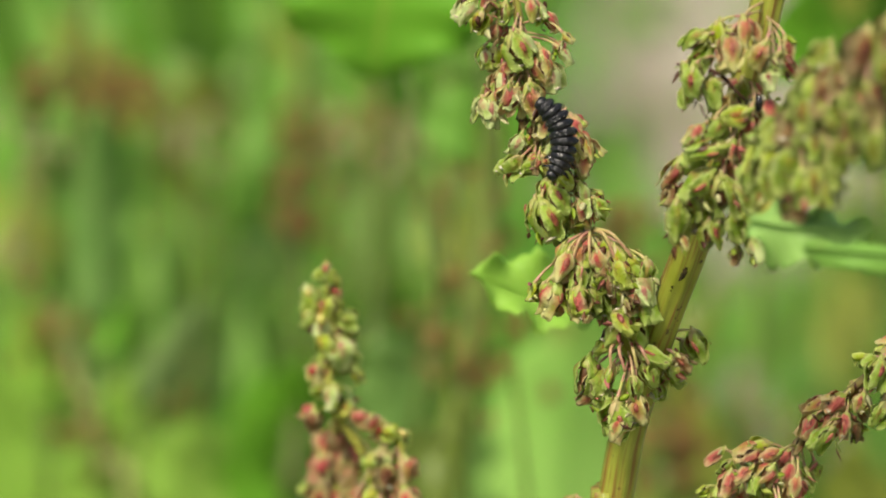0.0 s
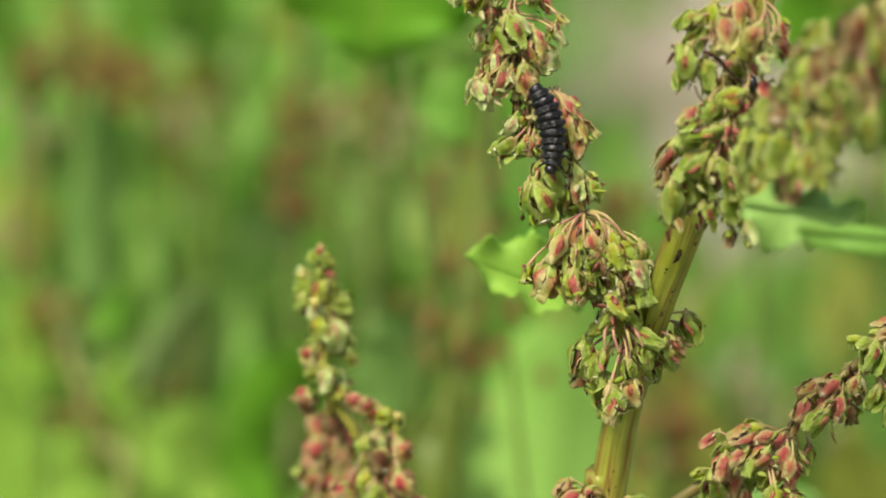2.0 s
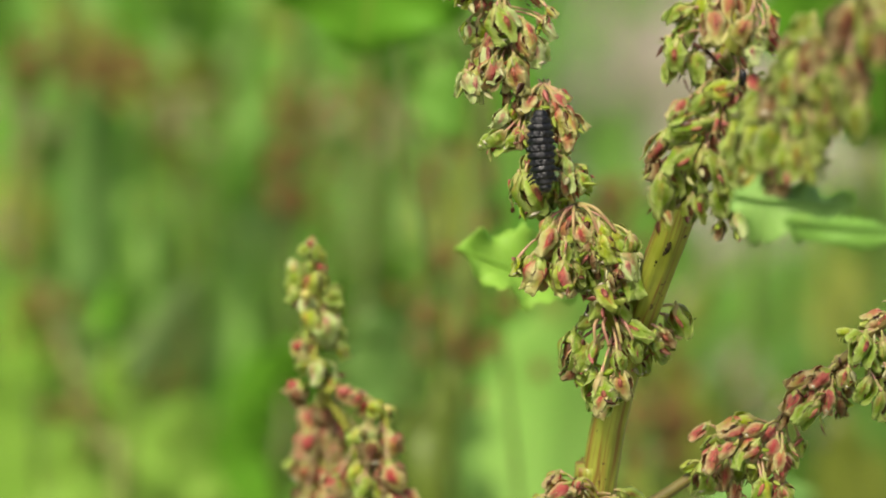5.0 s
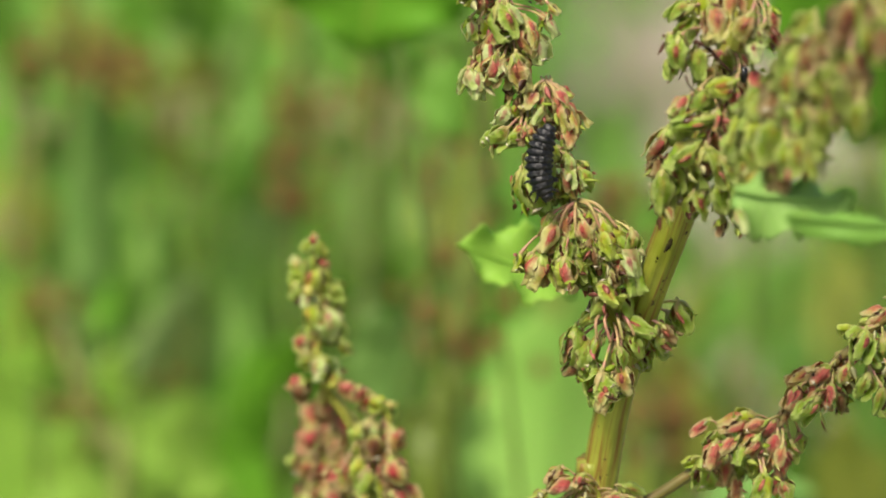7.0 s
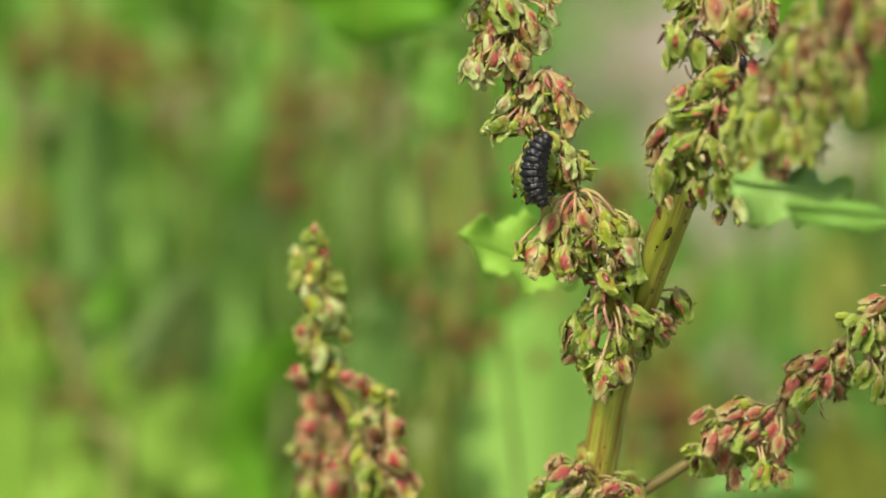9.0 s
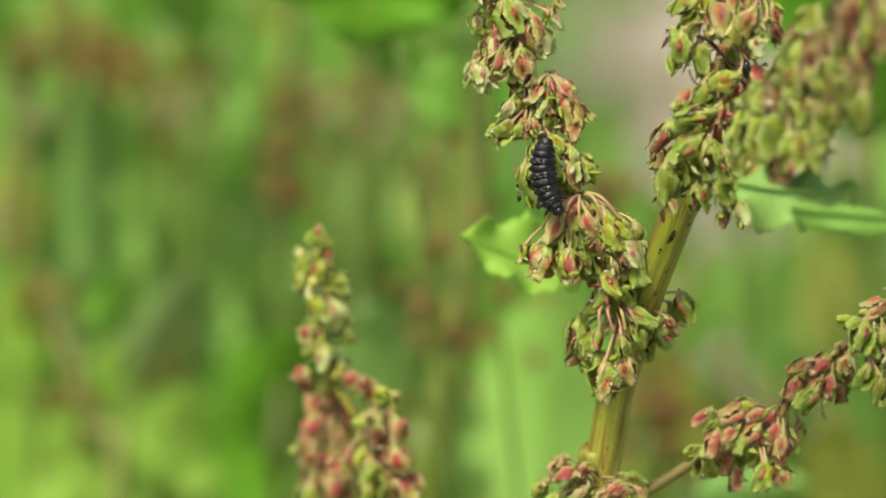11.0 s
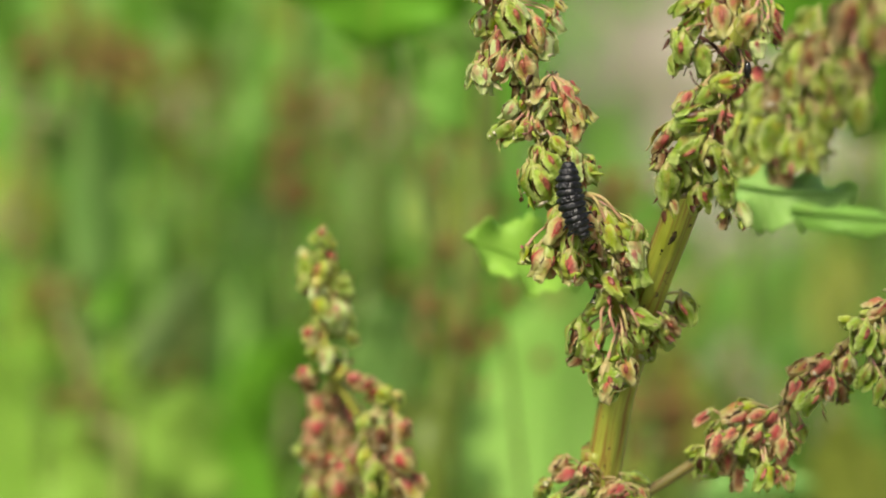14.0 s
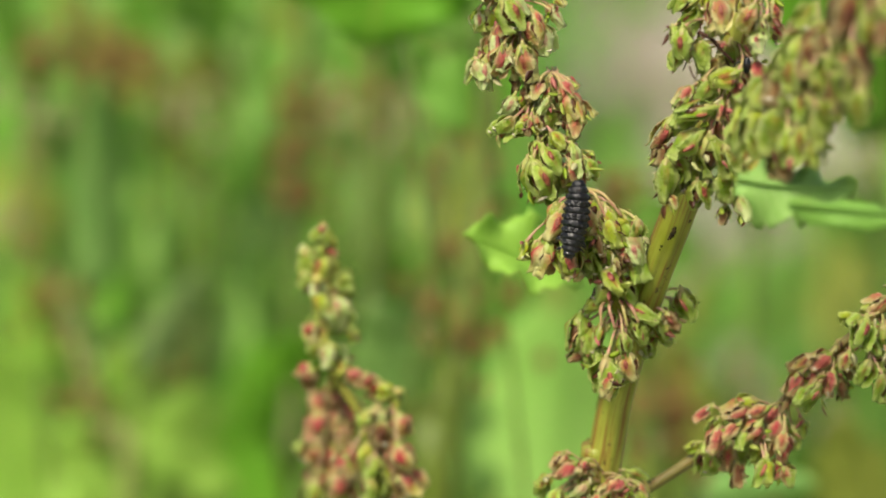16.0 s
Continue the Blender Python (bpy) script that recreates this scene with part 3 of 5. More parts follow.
fork_line, side_line, shoot_line = spline(fork, 80), spline(side, 80), spline(near_shoot, 60)

# upper whorls of the left branch
root = fork_line
fruit(dock, root, (1.0, -5.6, 32.1), 2.4, -32.4568, "p")
fruit(dock, root, (0.9, -6.5, 32.0), 3.0, -40, "p")
fruit(dock, root, (3.9, -7.0, 30.5), 1.8, -28.4954, "r")
fruit(dock, root, (3.0, -7.8, 30.5), 2.3, -10, "y")
fruit(dock, root, (5.5, -5.2, 29.0), 2.0, -20.963, "r")
fruit(dock, root, (4.7, -6.1, 29.1), 2.5, 0, "R")
fruit(dock, root, (8.2, -9.0, 28.4), 2.9, 28.6341, "p")
fruit(dock, root, (7.2, -8.5, 28.1), 3.6, 12, "g")
fruit(dock, root, (8.4, -7.0, 27.2), 2.3, 5, "R")
fruit(dock, root, (12.0, -5.9, 27.4), 1.9, 33.3649, "r")
fruit(dock, root, (12.5, -7.6, 26.7), 2.4, 35, "p")
fruit(dock, root, (12.9, -8.1, 28.9), 1.7, 50, "r")
fruit(dock, root, (5.2, -5.5, 26.3), 2.1, 4.61458, "p")
fruit(dock, root, (4.5, -6.7, 26.3), 2.6, 0, "y")
fruit(dock, root, (3.4, -6.9, 26.3), 2.5, 5, "p")
fruit(dock, root, (4.8, -5.4, 25.1), 2.0, -28.8303, "r")
fruit(dock, root, (5.7, -7.2, 24.8), 2.5, -25, "r")
fruit(dock, root, (5.6, -6.6, 31.4), 2.8, -10, "g")
fruit(dock, root, (9.7, -6.8, 31.6), 2.2, 9.45455, "p")
fruit(dock, root, (8.9, -7.5, 31.9), 2.8, 15, "r")
fruit(dock, root, (10.9, -5.9, 30.3), 2.8, 25, "r")
fruit(dock, root, (4.7, -5.4, 31.8), 2.0, -9.72359, "g")
fruit(dock, root, (3.7, -7.0, 32.8), 2.5, -20, "r")
# next whorl
root = fork_line
fruit(dock, root, (9.8, -7.7, 25.7), 3.2, -7.75545, "r")
fruit(dock, root, (10.2, -8.5, 25.9), 4.0, 16, "R")
fruit(dock, root, (4.5, -9.1, 20.6), 2.4, -6.19237, "r")
fruit(dock, root, (3.7, -9.2, 20.8), 3.0, 20, "p")
fruit(dock, root, (2.9, -7.3, 21.1), 2.4, -18, "g")
fruit(dock, root, (6.6, -9.5, 22.1), 3.0, -20.3665, "p")
fruit(dock, root, (5.9, -9.4, 21.9), 3.7, -8, "r")
fruit(dock, root, (4.4, -7.3, 22.0), 3.0, -4, "d")
fruit(dock, root, (9.3, -8.1, 22.2), 3.2, -4.14275, "r")
fruit(dock, root, (9.0, -9.4, 21.5), 3.9, 6, "R")
fruit(dock, root, (8.5, -6.6, 22.8), 1.8, -0.0142315, "g")
fruit(dock, root, (7.4, -6.4, 22.3), 2.2, -6, "r")
fruit(dock, root, (7.8, -7.9, 19.3), 2.0, 4, "b")
fruit(dock, root, (8.6, -6.0, 24.1), 2.3, 10, "r")
fruit(dock, root, (4.5, -5.3, 22.9), 2.0, -19.6112, "r")
fruit(dock, root, (5.0, -6.9, 23.6), 2.5, -10, "r")
fruit(dock, root, (7.3, -5.9, 24.7), 2.3, 0, "b")
# rosy whorl
root = (11.9, -6.9, 20.3)
fruit(dock, root, (10.2, -9.1, 18.6), 2.9, -28, "R")
fruit(dock, root, (12.5, -8.3, 17.7), 2.5, 15.739, "p")
fruit(dock, root, (12.6, -9.3, 17.9), 3.1, 10, "R")
fruit(dock, root, (15.5, -9.9, 16.3), 2.9, 34.0574, "r")
fruit(dock, root, (14.4, -9.9, 17.0), 3.6, 26, "r")
fruit(dock, root, (14.3, -9.4, 13.4), 2.4, -3.09417, "g")
fruit(dock, root, (14.7, -9.8, 14.5), 3.0, -6, "r")
fruit(dock, root, (11.1, -8.6, 15.2), 3.6, -6, "g")
fruit(dock, root, (10.1, -9.2, 14.6), 2.2, -4, "r")
fruit(dock, root, (12.3, -7.7, 14.9), 2.0, 8.01197, "g")
fruit(dock, root, (12.6, -7.4, 15.1), 2.5, 0, "r")
fruit(dock, root, (14.3, -6.3, 15.0), 2.0, 22.2821, "g")
fruit(dock, root, (13.9, -7.5, 14.9), 2.5, 8, "r")
fruit(dock, root, (12.1, -8.8, 17.9), 2.0, -22.3218, "p")
fruit(dock, root, (11.0, -9.3, 17.0), 2.5, -30, "p")
fruit(dock, root, (11.4, -8.7, 19.6), 1.8, -7.85076, "p")
fruit(dock, root, (11.8, -9.0, 19.3), 2.3, 0, "r")
fruit(dock, root, (14.2, -8.0, 19.3), 2.0, 48.2825, "m")
fruit(dock, root, (13.4, -9.5, 18.7), 2.5, 20, "r")
# greenish tuft
root = fork_line
fruit(dock, root, (7.3, -8.7, 16.6), 2.7, -14, "p")
fruit(dock, root, (8.3, -7.8, 17.1), 1.7, -23.7563, "y")
fruit(dock, root, (8.9, -7.7, 17.8), 2.1, -5, "b")
fruit(dock, root, (5.5, -8.4, 14.1), 2.3, -41.5044, "g")
fruit(dock, root, (6.4, -10.0, 14.6), 2.9, -52, "g")
fruit(dock, root, (9.0, -9.5, 14.8), 1.9, -52.9861, "y")
fruit(dock, root, (8.1, -9.9, 14.2), 2.4, -62, "g")
fruit(dock, root, (8.7, -9.1, 15.1), 1.7, -28.5518, "r")
fruit(dock, root, (9.3, -10.0, 14.5), 2.1, -10, "b")
fruit(dock, root, (8.1, -6.5, 14.9), 1.8, -11.6245, "g")
fruit(dock, root, (8.6, -7.3, 15.7), 2.3, -30, "g")
# green whorl
root = fork_line
fruit(dock, root, (10.0, -8.4, 11.4), 2.0, -14.1168, "r")
fruit(dock, root, (10.1, -9.8, 11.7), 2.5, -12, "g")
fruit(dock, root, (12.3, -8.9, 12.8), 2.0, 9.35987, "g")
fruit(dock, root, (12.5, -10.5, 12.9), 2.5, 30, "y")
fruit(dock, root, (14.5, -8.1, 11.8), 1.6, 13.5323, "r")
fruit(dock, root, (13.7, -8.7, 12.1), 2.0, 10, "b")
fruit(dock, root, (12.1, -10.4, 9.6), 3.0, 17.1409, "g")
fruit(dock, root, (11.5, -11.3, 10.5), 3.7, 16, "G")
fruit(dock, root, (11.5, -10.0, 7.4), 4.0, 45.2578, "g")
fruit(dock, root, (10.5, -11.3, 8.4), 5.1, 17, "G")
fruit(dock, root, (9.2, -9.6, 8.7), 3.8, 2, "d")
fruit(dock, root, (15.5, -9.4, 10.5), 2.4, 33.794, "y")
fruit(dock, root, (14.5, -10.9, 11.2), 3.0, 10, "p")
fruit(dock, root, (14.1, -11.2, 9.6), 2.4, -0.00671588, "r")
fruit(dock, root, (15.3, -11.0, 10.0), 3.0, 12, "p")
fruit(dock, root, (16.5, -9.1, 10.4), 2.1, -5.18476, "r")
fruit(dock, root, (16.3, -10.8, 9.8), 2.6, 18, "g")
fruit(dock, root, (14.4, -8.7, 8.2), 1.7, -3.8895, "g")
fruit(dock, root, (13.5, -10.0, 8.4), 2.1, 5, "r")
fruit(dock, root, (15.8, -10.3, 9.0), 1.5, 6.42553, "r")
fruit(dock, root, (14.9, -10.5, 8.2), 1.8, 20, "r")
fruit(dock, root, (11.9, -9.1, 7.1), 3.0, 20, "d")
# wide whorl
root = (15.2, -9.4, 6.2)
fruit(dock, root, (12.3, -12.1, 4.1), 2.6, -37.7162, "r")
fruit(dock, root, (12.1, -11.6, 4.7), 3.2, -24, "r")
fruit(dock, root, (12.6, -11.9, 4.1), 3.0, 7.17156, "g")
fruit(dock, root, (12.5, -12.3, 3.3), 3.8, -12, "R")
fruit(dock, root, (11.3, -13.1, -0.5), 4.2, -6, "R")
fruit(dock, root, (8.8, -12.7, 0.5), 2.2, -12.2368, "y")
fruit(dock, root, (9.9, -12.3, 0.4), 2.7, -25, "g")
fruit(dock, root, (13.7, -12.8, -0.5), 3.3, 6.81482, "y")
fruit(dock, root, (14.1, -13.2, -0.8), 4.2, -2, "R")
fruit(dock, root, (15.2, -11.6, -1.8), 2.7, -10.3434, "g")
fruit(dock, root, (15.7, -11.9, -0.7), 3.3, 12, "d")
fruit(dock, root, (13.8, -12.2, 1.8), 3.3, -8, "g")
fruit(dock, root, (15.3, -11.7, 4.5), 2.8, 16.2661, "y")
fruit(dock, root, (16.3, -12.2, 3.9), 3.4, 10, "r")
fruit(dock, root, (19.1, -11.8, 3.4), 3.1, 0.345209, "y")
fruit(dock, root, (18.4, -12.2, 3.7), 3.9, 8, "y")
fruit(dock, root, (17.5, -12.7, 1.1), 2.6, 12, "b")
fruit(dock, root, (21.8, -12.5, 2.6), 3.3, 5.11894, "g")
fruit(dock, root, (20.8, -12.1, 2.4), 4.2, 22, "g")
fruit(dock, root, (20.2, -12.2, 0.4), 2.4, 30.7802, "p")
fruit(dock, root, (21.2, -12.7, 0.3), 3.0, 8, "p")
fruit(dock, root, (20.2, -10.5, 0.6), 2.9, 9.84859, "g")
fruit(dock, root, (19.3, -10.5, 1.2), 3.6, 12, "g")
fruit(dock, root, (17.4, -11.7, 3.3), 3.6, 6, "g")
fruit(dock, root, (15.8, -11.0, 1.5), 3.6, 0, "g")
fruit(dock, root, (12.6, -10.8, 0.4), 3.6, -8, "d")
fruit(dock, root, (20.2, -12.6, 0.7), 1.7, 1.91828, "r")
fruit(dock, root, (20.5, -13.0, -0.1), 2.1, 0, "b")
fruit(dock, root, (15.4, -11.5, 5.0), 2.7, 0, "r")
fruit(dock, root, (16.5, -10.8, 4.9), 2.2, 11.8593, "r")
fruit(dock, root, (17.1, -11.5, 4.9), 2.7, 8, "y")
fruit(dock, root, (14.0, -11.6, 4.6), 2.7, -10, "r")
fruit(dock, root, (17.8, -12.0, 3.9), 2.3, 34.6366, "r")
fruit(dock, root, (19.0, -11.6, 4.6), 2.9, 14, "g")
fruit(dock, root, (17.0, -11.7, 3.1), 2.3, -24.6729, "y")
fruit(dock, root, (16.5, -12.0, 2.7), 2.9, 0, "g")
fruit(dock, root, (20.4, -10.5, 3.9), 2.4, 42.0737, "g")
fruit(dock, root, (19.9, -11.9, 3.3), 3.0, 16, "y")
fruit(dock, root, (20.5, -12.8, -0.4), 1.9, 59.901, "r")
fruit(dock, root, (19.7, -12.7, -1.2), 2.4, 30, "b")
fruit(dock, root, (17.5, -10.1, -1.9), 2.9, -7.95172, "d")
fruit(dock, root, (17.2, -10.4, -1.3), 3.6, 0, "d")
# larger fruits in front of the whorls
root = fork_line
fruit(dock, root, (21.3, -12.5, 0.9), 4.6, 24, "p")
fruit(dock, root, (22.1, -11.5, -1.3), 4.4, 30, "g")
fruit(dock, root, (18.9, -13.0, 2.6), 3.6, 18, "y")
fruit(dock, root, (18.0, -12.0, -0.2), 3.8, 6, "g")
fruit(dock, root, (19.4, -12.5, -2.9), 3.6, 62, "Y")
fruit(dock, root, (21.0, -11.0, -4.4), 3.6, 40, "g")
fruit(dock, root, (18.1, -10.5, -4.8), 3.4, -30, "g")
fruit(dock, root, (10.1, -9.0, 25.4), 3.8, 18, "R")
fruit(dock, root, (11.2, -8.5, 24.4), 3.6, 22, "p")
fruit(dock, root, (7.0, -9.2, 27.4), 4.2, 14, "G")
fruit(dock, root, (5.2, -8.0, 23.3), 3.8, -6, "p")
fruit(dock, root, (3.7, -9.0, 20.5), 3.6, -18, "p")
fruit(dock, root, (8.6, -9.5, 21.9), 4.2, 2, "R")
fruit(dock, root, (2.8, -9.5, 30.8), 2.8, -14, "y")
fruit(dock, root, (1.2, -9.0, 32.2), 3.4, -48, "p")
# whorl at the fork
root = (19.9, -5.6, -7.1)
fruit(dock, root, (19.0, -9.9, -3.5), 2.8, 70, "G", wide=0.66)
fruit(dock, root, (22.7, -10.7, -7.0), 4.5, 72, "G", wide=0.66)
fruit(dock, root, (28.1, -7.6, -7.0), 4.0, 22, "G")
fruit(dock, root, (25.7, -7.8, -9.8), 2.1, 64.0255, "y")
fruit(dock, root, (26.2, -9.0, -8.6), 2.7, 36, "b")
fruit(dock, root, (25.7, -8.2, -9.6), 3.3, 32, "g")
fruit(dock, root, (20.4, -12.5, -10.7), 3.1, 6, "g")
fruit(dock, root, (22.3, -10.3, -9.8), 3.1, 30, "g")
fruit(dock, root, (21.5, -12.0, -13.3), 3.5, 20, "R")
fruit(dock, root, (18.7, -13.6, -15.1), 3.5, -22.2484, "r")
fruit(dock, root, (18.4, -13.3, -14.3), 4.4, 2, "G")
fruit(dock, root, (15.4, -8.7, -11.1), 3.5, 7.48631, "g")
fruit(dock, root, (14.9, -9.3, -10.0), 4.4, -14, "g")
fruit(dock, root, (15.6, -9.3, -11.0), 3.3, -10.0617, "r")
fruit(dock, root, (16.3, -9.4, -10.8), 4.1, 6, "g")
fruit(dock, root, (14.9, -8.9, -12.9), 2.1, -60, "b")
fruit(dock, root, (17.8, -11.3, -9.8), 3.0, -6, "g")
fruit(dock, root, (25.1, -7.4, -10.6), 3.2, 20, "g")
fruit(dock, root, (17.1, -9.6, -6.5), 2.8, -60, "y")
fruit(dock, root, (17.6, -10.9, -12.9), 3.0, -4, "g")
fruit(dock, root, (20.3, -10.2, -14.2), 3.2, 8, "g")
fruit(dock, root, (16.8, -8.9, -13.1), 2.7, 20, "g")
fruit(dock, root, (27.1, -5.7, -7.8), 2.7, 40, "g")
fruit(dock, root, (23.2, -6.8, -12.6), 2.2, 24.1933, "g")
fruit(dock, root, (23.7, -6.6, -12.0), 2.8, 20, "g")
# rosy stalks that arch out of the whorls
for pts in (((18.3, -9.7, -6.1), (17.7, -12.2, -6.4), (17.8, -12.2, -8.4)),
            ((19.1, -9.7, -6.1), (18.7, -12.2, -6.4), (19.4, -12.2, -8.8)),
            ((20.1, -9.7, -5.9), (20.3, -12.2, -6.4), (20.8, -12.2, -8.5)),
            ((20.7, -9.7, -5.8), (21.3, -12.2, -6.3), (22.1, -12.2, -8.0)),
            ((15.3, -10.2, 7.1), (14.1, -12.4, 6.5), (13.3, -12.5, 4.0)),
            ((15.4, -10.2, 7.2), (15.2, -12.6, 6.0), (15.4, -12.6, 3.6)),
            ((15.7, -10.2, 7.2), (16.9, -12.7, 7.1), (18.2, -12.7, 4.2)),
            ((15.8, -10.2, 7.4), (17.8, -12.7, 7.2), (20.0, -12.7, 4.6)),
            ((11.8, -7.2, 20.6), (10.8, -9.7, 20.4), (10.1, -9.7, 18.8)),
            ((12.0, -7.2, 20.6), (12.8, -9.7, 19.9), (13.4, -9.7, 17.5)),
            ((12.3, -7.2, 20.5), (13.7, -9.7, 19.6), (14.8, -9.7, 17.2))):
    bm = bmesh.new()
    tube(bm, spline([V(p) - base for p in pts], 14), lambda f: 0.00022 - 0.00005 * f, 8)
    part("pedicel", bm, PED_ROSY, dock, "slender rosy fruit stalk")

# upper stem whorls
root = main_line
fruit(dock, root, (27.0, -18.3, 30.4), 2.8, -56.2246, "y")
fruit(dock, root, (26.2, -20.2, 30.0), 3.5, -55, "g")
fruit(dock, root, (30.0, -23.6, 28.5), 3.3, -28.3338, "r")
fruit(dock, root, (29.7, -24.4, 29.5), 4.2, 0, "R")
fruit(dock, root, (34.2, -24.0, 28.7), 2.6, -49.2492, "g")
fruit(dock, root, (33.0, -25.4, 29.5), 3.3, -22, "R")
fruit(dock, root, (36.3, -21.1, 29.5), 2.9, 10, "R")
fruit(dock, root, (34.4, -24.7, 28.1), 2.4, 0, "p")
fruit(dock, root, (33.8, -25.0, 26.6), 2.5, -5, "P")
fruit(dock, root, (25.6, -20.4, 26.3), 3.0, 20.5481, "g")
fruit(dock, root, (26.2, -22.1, 26.1), 3.7, 4, "G")
fruit(dock, root, (28.8, -18.8, 23.4), 3.0, -8.69952, "r")
fruit(dock, root, (28.2, -20.2, 24.4), 3.7, 6, "g")
fruit(dock, root, (29.5, -20.1, 22.1), 2.7, -44.4415, "d")
fruit(dock, root, (29.7, -19.7, 22.5), 3.4, -20, "r")
fruit(dock, root, (30.5, -24.7, 22.1), 2.9, -90.2369, "y")
fruit(dock, root, (30.5, -24.8, 22.6), 3.6, -62, "y")
fruit(dock, root, (28.5, -22.3, 21.1), 2.4, -2.67976, "r")
fruit(dock, root, (28.4, -23.2, 20.7), 3.0, -30, "g")
fruit(dock, root, (25.7, -24.0, 19.6), 2.3, -44.0463, "g")
fruit(dock, root, (26.2, -23.5, 20.3), 2.9, -40, "r")
fruit(dock, root, (27.3, -25.6, 19.2), 4.8, -84, "G", wide=0.66)
fruit(dock, root, (30.4, -24.6, 19.0), 2.3, 10, "r")
fruit(dock, root, (33.2, -18.0, 24.6), 2.3, 35.4394, "r")
fruit(dock, root, (32.1, -19.3, 24.6), 2.8, 20, "d")
fruit(dock, root, (27.2, -19.6, 28.1), 3.2, -30, "g")
fruit(dock, root, (36.3, -20.8, 27.1), 3.4, 16, "r")
fruit(dock, root, (28.8, -19.1, 30.6), 3.4, -10, "y")
fruit(dock, root, (31.6, -23.0, 31.5), 3.4, 10, "r")
fruit(dock, root, (26.4, -20.0, 24.4), 2.3, -10.4592, "r")
fruit(dock, root, (25.3, -20.8, 24.2), 2.8, -12, "g")
fruit(dock, root, (32.2, -21.2, 20.3), 2.8, 13.9835, "g")
fruit(dock, root, (32.4, -22.1, 20.9), 3.5, 10, "r")
fruit(dock, root, (33.4, -23.7, 19.2), 3.4, 0, "g")
fruit(dock, root, (31.8, -21.7, 17.1), 3.4, 8, "d")
fruit(dock, root, (33.5, -23.5, 15.7), 2.7, -19.5071, "y")
fruit(dock, root, (33.7, -23.9, 16.6), 3.4, 4, "d")
fruit(dock, root, (34.2, -22.0, 22.0), 2.5, 13.2954, "r")
fruit(dock, root, (34.5, -22.8, 22.6), 3.2, 10, "r")
fruit(dock, root, (33.1, -22.5, 13.8), 2.7, -23.5547, "g")
fruit(dock, root, (33.0, -23.5, 14.6), 3.4, 0, "d")
fruit(dock, root, (35.1, -23.6, 19.9), 3.2, 6, "r")
# lower stem whorls
root = main_line
fruit(dock, root, (26.3, -24.4, 15.2), 4.5, -52, "G")
fruit(dock, root, (24.2, -20.2, 15.4), 4.2, -20, "r")
fruit(dock, root, (28.6, -23.1, 13.8), 3.8, -25.4734, "y")
fruit(dock, root, (29.1, -24.7, 13.8), 4.8, 2, "d")
fruit(dock, root, (25.1, -21.8, 10.4), 3.8, 30.7026, "r")
fruit(dock, root, (24.6, -23.3, 10.7), 4.8, 4, "d")
fruit(dock, root, (25.1, -23.8, 8.5), 1.9, 30, "r")
fruit(dock, root, (27.7, -21.2, 11.0), 3.7, 6, "d")
fruit(dock, root, (28.6, -22.6, 9.7), 2.6, -28.0211, "g")
fruit(dock, root, (27.8, -22.8, 9.0), 3.3, -4, "d")
fruit(dock, root, (31.0, -24.4, 10.4), 3.7, 10, "d")
fruit(dock, root, (31.2, -23.1, 6.9), 2.2, 8, "b")
fruit(dock, root, (33.4, -23.9, 7.7), 2.9, -0.528915, "r")
fruit(dock, root, (32.9, -24.9, 8.1), 3.6, 6, "p")
fruit(dock, root, (26.4, -20.8, 10.9), 2.7, 14.6832, "g")
fruit(dock, root, (26.1, -22.0, 11.9), 3.4, 12, "d")
fruit(dock, root, (30.2, -21.2, 15.9), 3.4, 20, "r")
fruit(dock, root, (31.2, -26.1, 14.0), 3.2, 18.1894, "d")
fruit(dock, root, (31.8, -25.5, 14.5), 4.0, 0, "d")
fruit(dock, root, (31.8, -25.9, 12.6), 3.4, 12, "g")
fruit(dock, root, (23.8, -18.8, 12.7), 2.3, 18.6186, "r")
fruit(dock, root, (23.7, -19.7, 13.1), 2.8, -10, "b")
fruit(dock, root, (26.4, -20.9, 17.1), 3.4, -50, "g")
# shoot of the neighbouring plant; its many d and b hues paint in underside shade
root = shoot_line
fruit(near_dock, root, (32.8, -43.9, 24.4), 3.3, -31.9576, "d")
fruit(near_dock, root, (32.2, -42.6, 22.3), 4.6, -40, "g")
fruit(near_dock, root, (36.0, -52.3, 27.3), 3.7, -12.368, "y")
fruit(near_dock, root, (35.4, -51.3, 27.1), 5.3, -10, "d")
fruit(near_dock, root, (34.5, -46.5, 22.2), 3.8, 32.8038, "b")
fruit(near_dock, root, (35.4, -49.8, 24.1), 3.5, 6, "d")
fruit(near_dock, root, (35.7, -52.9, 20.2), 3.1, -2.45746, "g")
fruit(near_dock, root, (34.1, -48.5, 20.9), 5.5, -20, "d")
fruit(near_dock, root, (37.8, -57.1, 22.4), 3.9, 10, "d")
fruit(near_dock, root, (39.5, -61.4, 26.4), 2.9, -18.866, "b")
fruit(near_dock, root, (39.1, -60.6, 26.2), 4.2, 10, "y")
fruit(near_dock, root, (40.6, -65.3, 31.0), 3.7, 21.4975, "b")
fruit(near_dock, root, (39.4, -61.7, 31.2), 4.2, 0, "d")
fruit(near_dock, root, (39.9, -60.6, 27.1), 4.2, 37.8714, "b")
fruit(near_dock, root, (41.2, -65.9, 26.5), 4.2, 8, "d")
fruit(near_dock, root, (41.7, -67.9, 34.2), 4.5, 20, "d")
fruit(near_dock, root, (37.2, -53.8, 29.8), 4.1, -53.4527, "d")
fruit(near_dock, root, (37.3, -54.6, 30.9), 5.5, -30, "b")
fruit(near_dock, root, (39.6, -61.7, 34.4), 3.8, -12.1357, "d")
